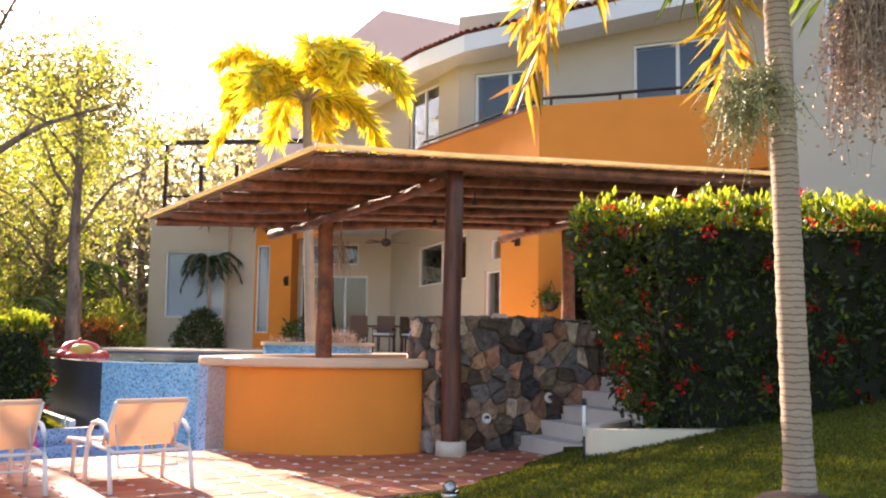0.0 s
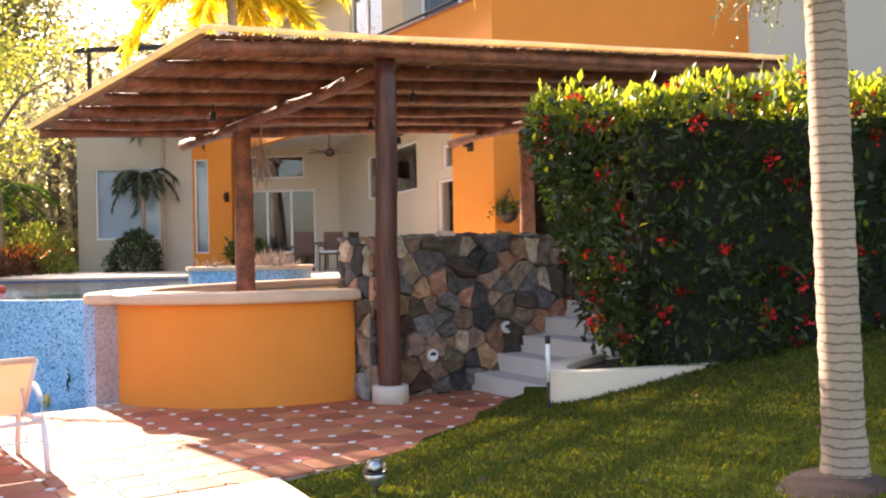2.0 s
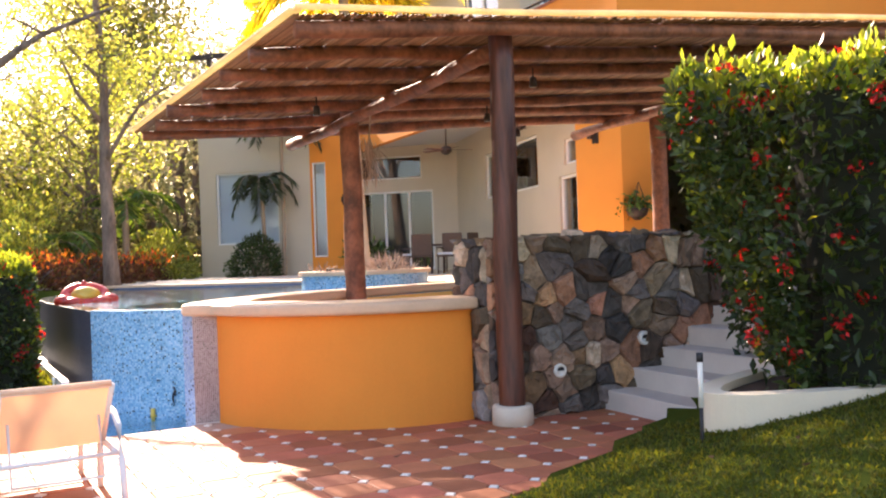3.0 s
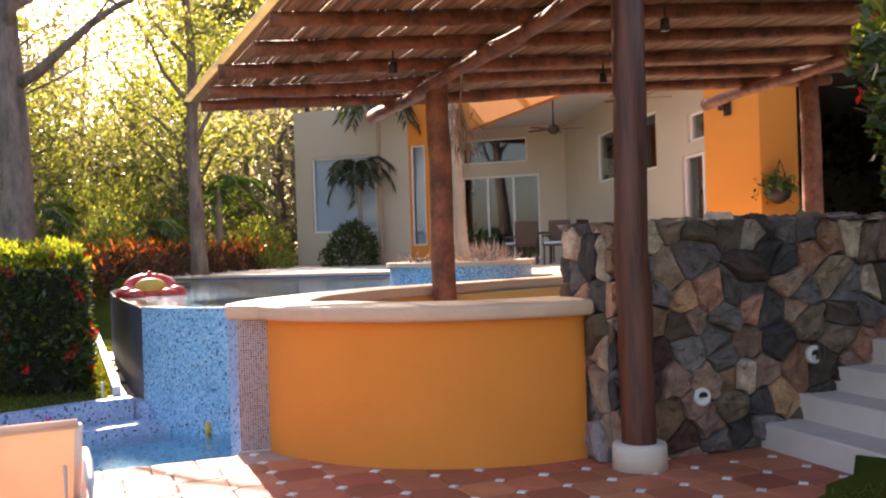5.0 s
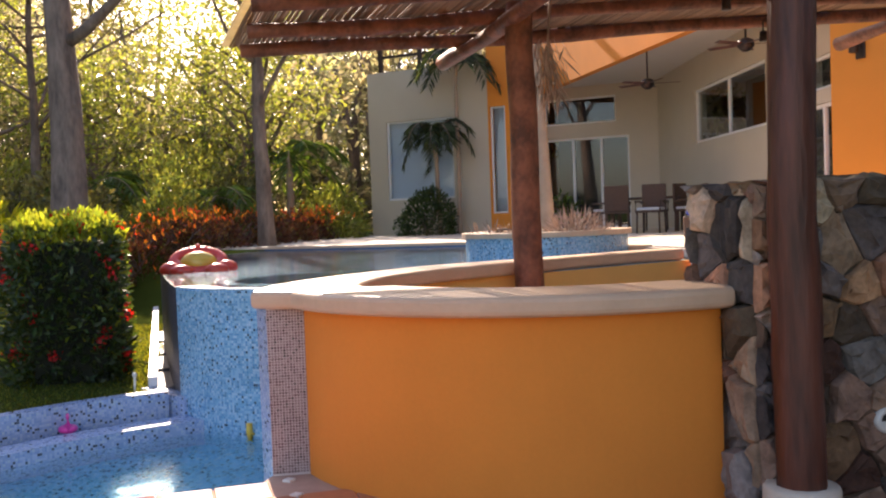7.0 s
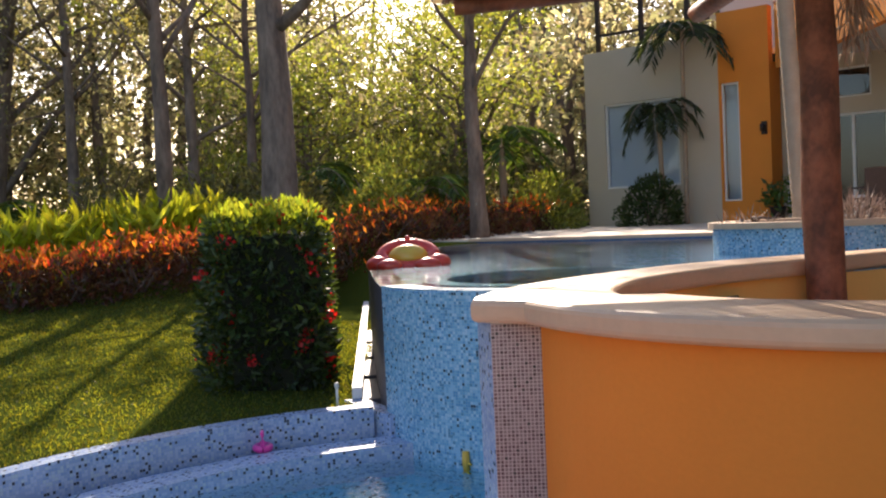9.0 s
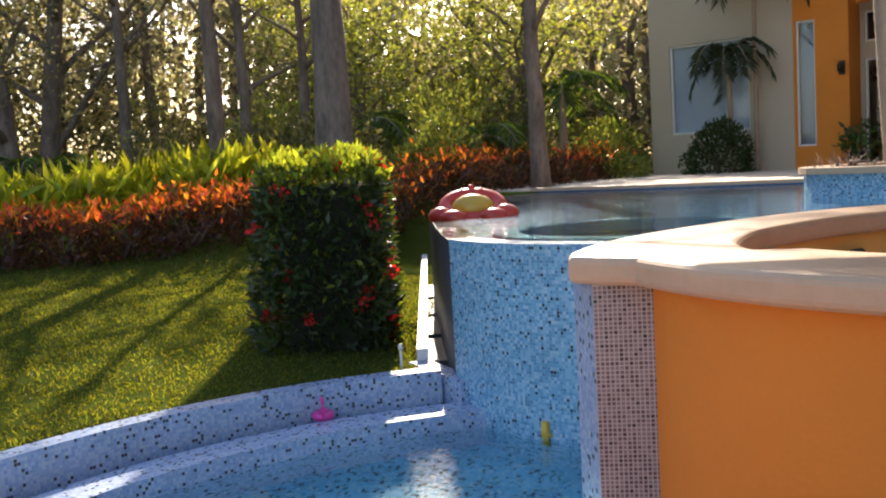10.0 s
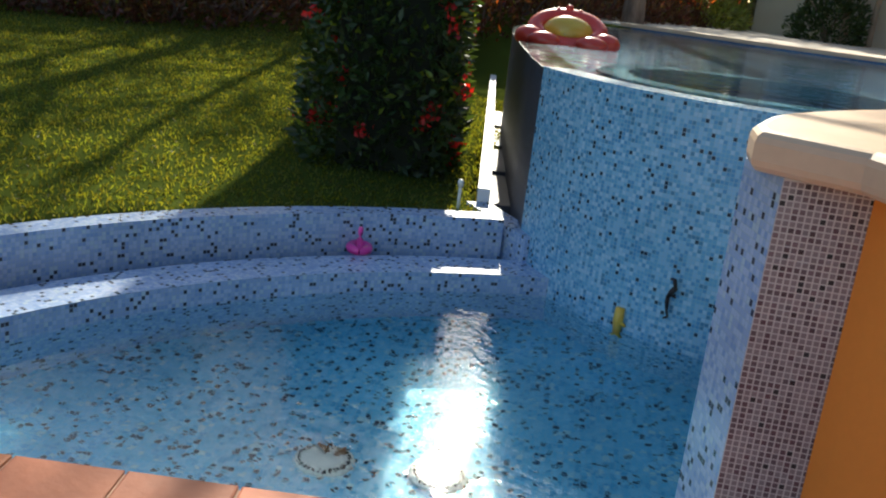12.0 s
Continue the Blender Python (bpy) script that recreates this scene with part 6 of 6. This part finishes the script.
wall_motif("seahorse_tile", (-4.05, 12.675, -0.02), -4, (((0.02, 0.10), (0.035, 0.06), 0.010), ((0.0, 0.095), (0.03, 0.10), 0.006), ((0.035, 0.06), (0.0, 0.0), 0.014), ((0.0, 0.0), (0.005, -0.06), 0.010), ((0.005, -0.06), (0.02, -0.10), 0.006), ((0.02, -0.10), (-0.005, -0.115), 0.005), ((0.0, 0.02), (0.045, 0.01), 0.007)), IRON, "small dark seahorse set in the mosaic wall", 1)
wall_motif("fish_tile", (-4.30, 12.665, -0.25), 2, (((0.0, 0.09), (0.0, -0.05), 0.026), ((0.0, -0.05), (-0.03, -0.10), 0.012), ((0.0, -0.05), (0.03, -0.10), 0.012), ((0.0, 0.02), (0.045, 0.0), 0.01)), VINYL_YELLOW, "small yellow fish set in the mosaic wall", 1)

for k, (x, y) in enumerate(((-4.37, 10.78), (-4.03, 11.08))):
    d = thing("pool_drain", (x, y, -0.70), "round white slotted drain cover on the pool floor", "drain cover", "pool drains")
    part("cover", lathe([(0.118, 0.0), (0.118, 0.018), (0.108, 0.028), (0.05, 0.034)], (x, y, -0.70), 28), DISC_WHITE, d, "", True)
    for i in range(28):
        a = 2 * math.pi * i / 28
        mm = Matrix.Translation((x + 0.098 * math.cos(a), y + 0.098 * math.sin(a), -0.669)) @ Matrix.Rotation(a, 4, "Z")
        part("slot", boxed((-0.006, -0.006, -0.004), (0.006, 0.006, 0.004), mm), RUBBER, d)
rr = np.random.RandomState(19)
for x, y, z, ln in ((-4.43, 10.87, -0.645, 0.11), (-4.37, 10.89, -0.64, 0.12), (-4.47, 10.84, -0.65, 0.10), (-4.27, 10.80, -0.64, 0.07), (-4.22, 10.82, -0.66, 0.06), (-4.16, 10.86, -0.685, 0.07), (-3.94, 11.16, -0.68, 0.06), (-3.9, 11.1, -0.68, 0.06), (-4.9, 10.2, -0.685, 0.06)):
    lf = leafage("dead_leaf", np.array([[x, y, z]]), rr.normal(size=(1, 3)) * np.array((1, 1, 0.25)), ln, ln * 0.5, LEAF_DEAD, None, "dead brown leaf lying on the pool floor", rr)
    lf["category"] = "leaf"
for x, y in ((-4.6, 9.32), (-1.2, 8.9), (-0.6, 9.6)):
    lf = leafage("dead_leaf", np.array([[x, y, 0.01]]), rr.normal(size=(1, 3)) * np.array((1, 1, 0.1)), 0.06, 0.03, LEAF_DEAD, None, "dead brown leaf lying on the terrace", rr)
    lf["category"] = "leaf"

pipe = thing("sprinkler", (-5.78, 12.95, 0.0), "white sprinkler pipe at the pool corner", "sprinkler")
part("riser", tube([(-5.78, 12.95, -0.05), (-5.78, 12.95, 0.13)], 0.011, 8), DISC_WHITE, pipe, "", True)
part("head", lathe([(0.018, 0.12), (0.02, 0.15), (0.012, 0.165)], (-5.78, 12.95, 0.0), 12), DISC_WHITE, pipe, "", True)


def garden_spot():
    x, y = 0.50, 7.62
    z = ground_z(x, y)
    g = thing("garden_spotlight", (x, y, z), "round glass garden spotlight on a stake in the lawn", "garden light")
    part("stake", tube([(x, y, z - 0.05), (x, y, z + 0.07)], 0.014, 8), IRON, g, "", True)
    part("housing", lathe([(0.02, 0.05), (0.05, 0.075), (0.068, 0.11), (0.072, 0.15), (0.06, 0.155)], (x, y, z), 20), SILVER, g, "metal housing", True)
    part("band", lathe([(0.075, 0.142), (0.079, 0.15), (0.075, 0.158)], (x, y, z), 20), IRON, g, "", True)
    gl = part("glass_dome", lathe([(0.07, 0.158), (0.066, 0.195), (0.048, 0.225), (0.02, 0.238)], (x, y, z), 20), PANE, g, "clear glass dome", True)
    part("lamp", lathe([(0.03, 0.156), (0.034, 0.19), (0.015, 0.205)], (x, y, z), 14), SILVER, g, "", True)


garden_spot()

stake = thing("stake_light", (1.53, 9.30, 0.1), "thin black and white stake light at the planter corner", "garden light")
part("stake", tube([(1.60, 9.34, 0.08), (1.60, 9.34, 0.42)], 0.013, 8), RUBBER, stake, "", True)
part("tube", tube([(1.60, 9.34, 0.42), (1.60, 9.34, 0.72)], 0.018, 10), DISC_WHITE, stake, "white tube", True)
part("cap", tube([(1.60, 9.34, 0.72), (1.60, 9.34, 0.78)], 0.022, 10), RUBBER, stake, "black cap", True)


# ---- patio ----
def wicker_chair():
    c = thing("patio_chair", (0, 0, 0), "dark wicker dining chair on the patio", "chair", "patio chairs")
    for x in (-0.24, 0.24):
        for y in (-0.22, 0.24):
            part("leg", tube([(x, y, 0), (x * 0.96, y * 0.96, 0.44)], 0.02, 8), WICKER, c, "", True)
        part("armrest", tube([(x * 1.05, -0.22, 0.44), (x * 1.1, -0.2, 0.66), (x * 1.1, 0.1, 0.66), (x, 0.24, 0.62)], 0.022, 8), WICKER, c, "", True)
    part("seat", boxed((-0.26, -0.25, 0.42), (0.26, 0.27, 0.47), None, 0.015), WICKER, c)
    part("cushion", boxed((-0.24, -0.23, 0.472), (0.24, 0.22, 0.53), None, 0.02), SKY_AND_CUSHION, c, "pale seat cushion")
    back = boxed((-0.26, 0.23, 0.47), (0.26, 0.28, 1.02), None, 0.02)
    part("backrest", back, WICKER, c)
    return c


ch = wicker_chair()
spots = [(-4.4, 26.2, 10), (-3.6, 25.8, 175), (-4.9, 27.2, 80), (-2.9, 26.5, 250), (-3.9, 27.8, 5)]
ch.matrix_basis = turned(spots[0][0], spots[0][1], BASE, 180 + spots[0][2])
for x, y, a in spots[1:]:
    copy_thing(ch, turned(x, y, BASE, 180 + a))
tb = thing("patio_table", (-3.9, 26.9, BASE), "dark wooden patio dining table", "table")
part("tabletop", boxed((-4.7, 26.45, BASE + 0.71), (-3.1, 27.35, BASE + 0.76), None, 0.01), WICKER, tb)
for x in (-4.6, -3.2):
    for y in (26.55, 27.25):
        part("leg", boxed((x - 0.04, y - 0.04, BASE), (x + 0.04, y + 0.04, BASE + 0.71), None, 0.006), WICKER, tb)
dv = thing("patio_sofa", (-1.3, 22.4, BASE), "dark wicker sofa with blue cushions on the patio", "sofa")
part("base", boxed((-2.3, 22.0, BASE), (-0.5, 22.75, BASE + 0.36), None, 0.03), WICKER, dv)
part("backrest", boxed((-2.3, 22.62, BASE + 0.36), (-0.5, 22.8, BASE + 0.8), None, 0.04), WICKER, dv)
for x in (-2.25, -1.38):
    part("cushion", boxed((x, 22.02, BASE + 0.362), (x + 0.85, 22.6, BASE + 0.5), None, 0.04), BLUE_CLOTH, dv, "blue cushion")


def ceiling_fan(x, y, top, drop):
    f = thing("ceiling_fan", (x, y, top), "dark bronze ceiling fan hanging from the patio ceiling", "ceiling fan")
    part("rod", tube([(x, y, top), (x, y, top - drop + 0.2)], 0.018, 8), IRON, f, "", True)
    part("motor", lathe([(0.06, 0.22), (0.13, 0.18), (0.14, 0.08), (0.08, 0.02), (0.05, 0.0)], (x, y, top - drop), 20), IRON, f, "", True)
    part("canopy", lathe([(0.03, -0.09), (0.07, -0.03), (0.075, 0.0)], (x, y, top), 16), IRON, f, "", True)
    for k in range(5):
        m = Matrix.Translation((x, y, top - drop + 0.12)) @ Matrix.Rotation(2 * math.pi * k / 5 + 0.3, 4, "Z") @ Matrix.Rotation(radians(11), 4, "X")
        part("blade", boxed((0.13, -0.06, -0.004), (0.66, 0.06, 0.004), m, 0.003), WOOD_DARK, f, "dark wooden blade")


ceiling_fan(-3.55, 25.6, 4.95, 1.0)
ceiling_fan(-1.3, 22.6, 4.95, 0.9)


def sconce(p, out, label):
    w = thing("wall_sconce", p, label, "wall lamp", "wall sconces")
    o = Vector((*out, 0)).normalized()
    m = Matrix.Translation(p) @ Matrix.Rotation(math.atan2(o.y, o.x), 4, "Z")
    part("plate", boxed((-0.01, -0.07, -0.16), (0.03, 0.07, 0.16), m, 0.01), IRON, w)
    part("arm", tube([m @ Vector((0.02, 0, 0)), m @ Vector((0.12, 0, 0.0))], 0.014, 8), IRON, w, "", True)
    part("shade", lathe([(0.035, -0.09), (0.06, -0.08), (0.06, 0.08), (0.035, 0.09)], m @ Vector((0.15, 0, 0)), 16), IRON, w, "", True)


sconce(Vector((0.43, 19.79, 3.52)), (-0.61, -0.79), "dark metal up and down wall sconce on the orange column")
sconce(Vector((-7.95, 30.73, 3.3)), (0, -1), "dark metal wall sconce on the orange wall")

bk = thing("hanging_basket", (1.17, 19.55, 2.1), "hanging basket with a trailing plant on the column", "hanging basket")
part("basket", lathe([(0.05, -0.14), (0.16, -0.06), (0.2, 0.05), (0.19, 0.06)], (1.12, 19.42, 2.1), 18), IRON, bk, "dark wire basket", True)
for a in (0.3, 2.4, 4.5):
    part("chain", tube([(1.12 + 0.19 * math.cos(a), 19.42 + 0.19 * math.sin(a), 2.15), (1.15, 19.5, 2.62)], 0.006, 5), IRON, bk)
rr = np.random.RandomState(9)
leafage("foliage", tufts(rr, 220, (1.12, 19.42, 2.2), (0.13, 0.13, 0.09)), rr.normal(size=(220, 3)) + np.array((0, 0, 0.2)), 0.12, 0.05, PALM_GREEN, bk, "", rr)

dry = thing("dried_frond", (-2.05, 13.75, 3.0), "dry palm frond hanging under the pergola roof", "palm frond")
rr = np.random.RandomState(5)
n = 160
P = np.array((-1.95, 13.75, 2.95)) + np.stack([rr.normal(0, 0.05, n), rr.normal(0, 0.05, n), -rr.uniform(0, 0.45, n)], 1)
leafage("leaflet_fringe", P, rr.normal(size=(n, 3)) * 0.3 + np.array((0.1, 0, -1)), 0.24, 0.016, PALM_DRY, dry, "", rr)
part("stem", tube([(-1.9, 13.75, 3.35), (-1.93, 13.75, 3.1), (-1.97, 13.75, 2.6)], [0.015, 0.012, 0.006], 6), PALM_DRY, dry)


# ---- terracotta tiles ----
def tile_floor():
    pitch, cut = 0.315, 0.045
    du = Vector((0.756, 0.6546, 0))
    dv = Vector((-du.y, du.x, 0))
    turn = math.atan2(du.y, du.x)
    origin = Vector((-2.969, 10.197, 0))
    e = pitch / 2 - 0.0045
    octagon = [(-e + cut, -e), (e - cut, -e), (e, -e + cut), (e, e - cut), (e - cut, e), (-e + cut, e), (-e, e - cut), (-e, -e + cut)]
    k = cut - 0.006
    diamond = [(-k, 0), (0, -k), (k, 0), (0, k)]
    ccw = TERRACE if sum(a[0] * b[1] - b[0] * a[1] for a, b in zip(TERRACE, TERRACE[1:] + TERRACE[:1])) > 0 else TERRACE[::-1]

    def slab(poly, zt, name, mt):
        n = len(poly)
        cx, cy = sum(p[0] for p in poly) / n, sum(p[1] for p in poly) / n
        v = [(x, y, -0.012) for x, y in poly] + [(x, y, zt - 0.004) for x, y in poly] + [(cx + (x - cx) * 0.96, cy + (y - cy) * 0.96, zt) for x, y in poly]
        f = [tuple(range(2 * n, 3 * n))]
        for r in (0, n):
            f += [(r + i, r + (i + 1) % n, r + n + (i + 1) % n, r + n + i) for i in range(n)]
        me = bpy.data.meshes.new(name)
        me.from_pydata(v, [], f)
        me.materials.append(mt)
        return me

    # a course of edge tiles along the pool
    ea, eb = Vector((-5.9, 8.065, 0)), Vector((-2.78, 10.76, 0))
    ed = (eb - ea).normalized()
    en = Vector((ed.y, -ed.x, 0))
    edge_tile = slab([(-pitch / 2 + 0.005, -0.004), (pitch / 2 - 0.005, -0.004), (pitch / 2 - 0.005, 0.305), (-pitch / 2 + 0.005, 0.305)], 0.0, "tile", TERRACOTTA)
    for i in range(int((eb - ea).length / pitch)):
        ob = new("tile", edge_tile)
        ob.matrix_basis = Matrix.Translation(eb - ed * (pitch * (i + 0.5)) + en * 0.3) @ Matrix.Rotation(math.atan2(ed.y, ed.x), 4, "Z")
        put(ob, terrace)
    ccw = clip(ccw, [tuple((ea - ed * 9 + en * 0.31)[:2]), tuple((ea - ed * 9 + en * 20)[:2]), tuple((eb + ed * 9 + en * 20)[:2]), tuple((eb + ed * 9 + en * 0.31)[:2])]) or ccw
    whole, inset = slab(octagon, 0.0, "tile", TERRACOTTA), slab(diamond, 0.0015, "inset", CABOCHON)
    rnd = random.Random(2)
    for j in range(-22, 14):
        for i in range(-22, 22):
            c = origin + du * (pitch * (i + 0.5)) + dv * (pitch * (j + 0.5))
            if not (-7.5 < c.x < 2.2 and 4.8 < c.y < 12.8):
                continue
            poly = [tuple((c + du * x + dv * y)[:2]) for x, y in octagon]
            ins = [inside(x, y, ccw) for x, y in poly]
            if all(ins):
                ob = new("tile", whole)
                ob.matrix_basis = Matrix.Translation((c.x, c.y, rnd.uniform(-0.0015, 0.0015))) @ Matrix.Rotation(turn + rnd.uniform(-0.008, 0.008), 4, "Z")
                put(ob, terrace)
            elif any(ins):
                cl = clip(ccw, poly)
                if len(cl) >= 3:
                    mx, my = sum(p[0] for p in cl) / len(cl), sum(p[1] for p in cl) / len(cl)
                    ob = new("tile", slab([(x - mx, y - my) for x, y in cl], 0.0, "tile", TERRACOTTA))
                    ob.matrix_basis = Matrix.Translation((mx, my, 0))
                    put(ob, terrace)
            d = origin + du * (pitch * i) + dv * (pitch * j)
            if inside(d.x, d.y, TERRACE) and all(inside(d.x + a, d.y + b, TERRACE) for a in (-0.04, 0.04) for b in (-0.04, 0.04)):
                ob = new("inset", inset)
                ob.matrix_basis = Matrix.Translation((d.x, d.y, 0)) @ Matrix.Rotation(turn, 4, "Z")
                put(ob, terrace)


tile_floor()
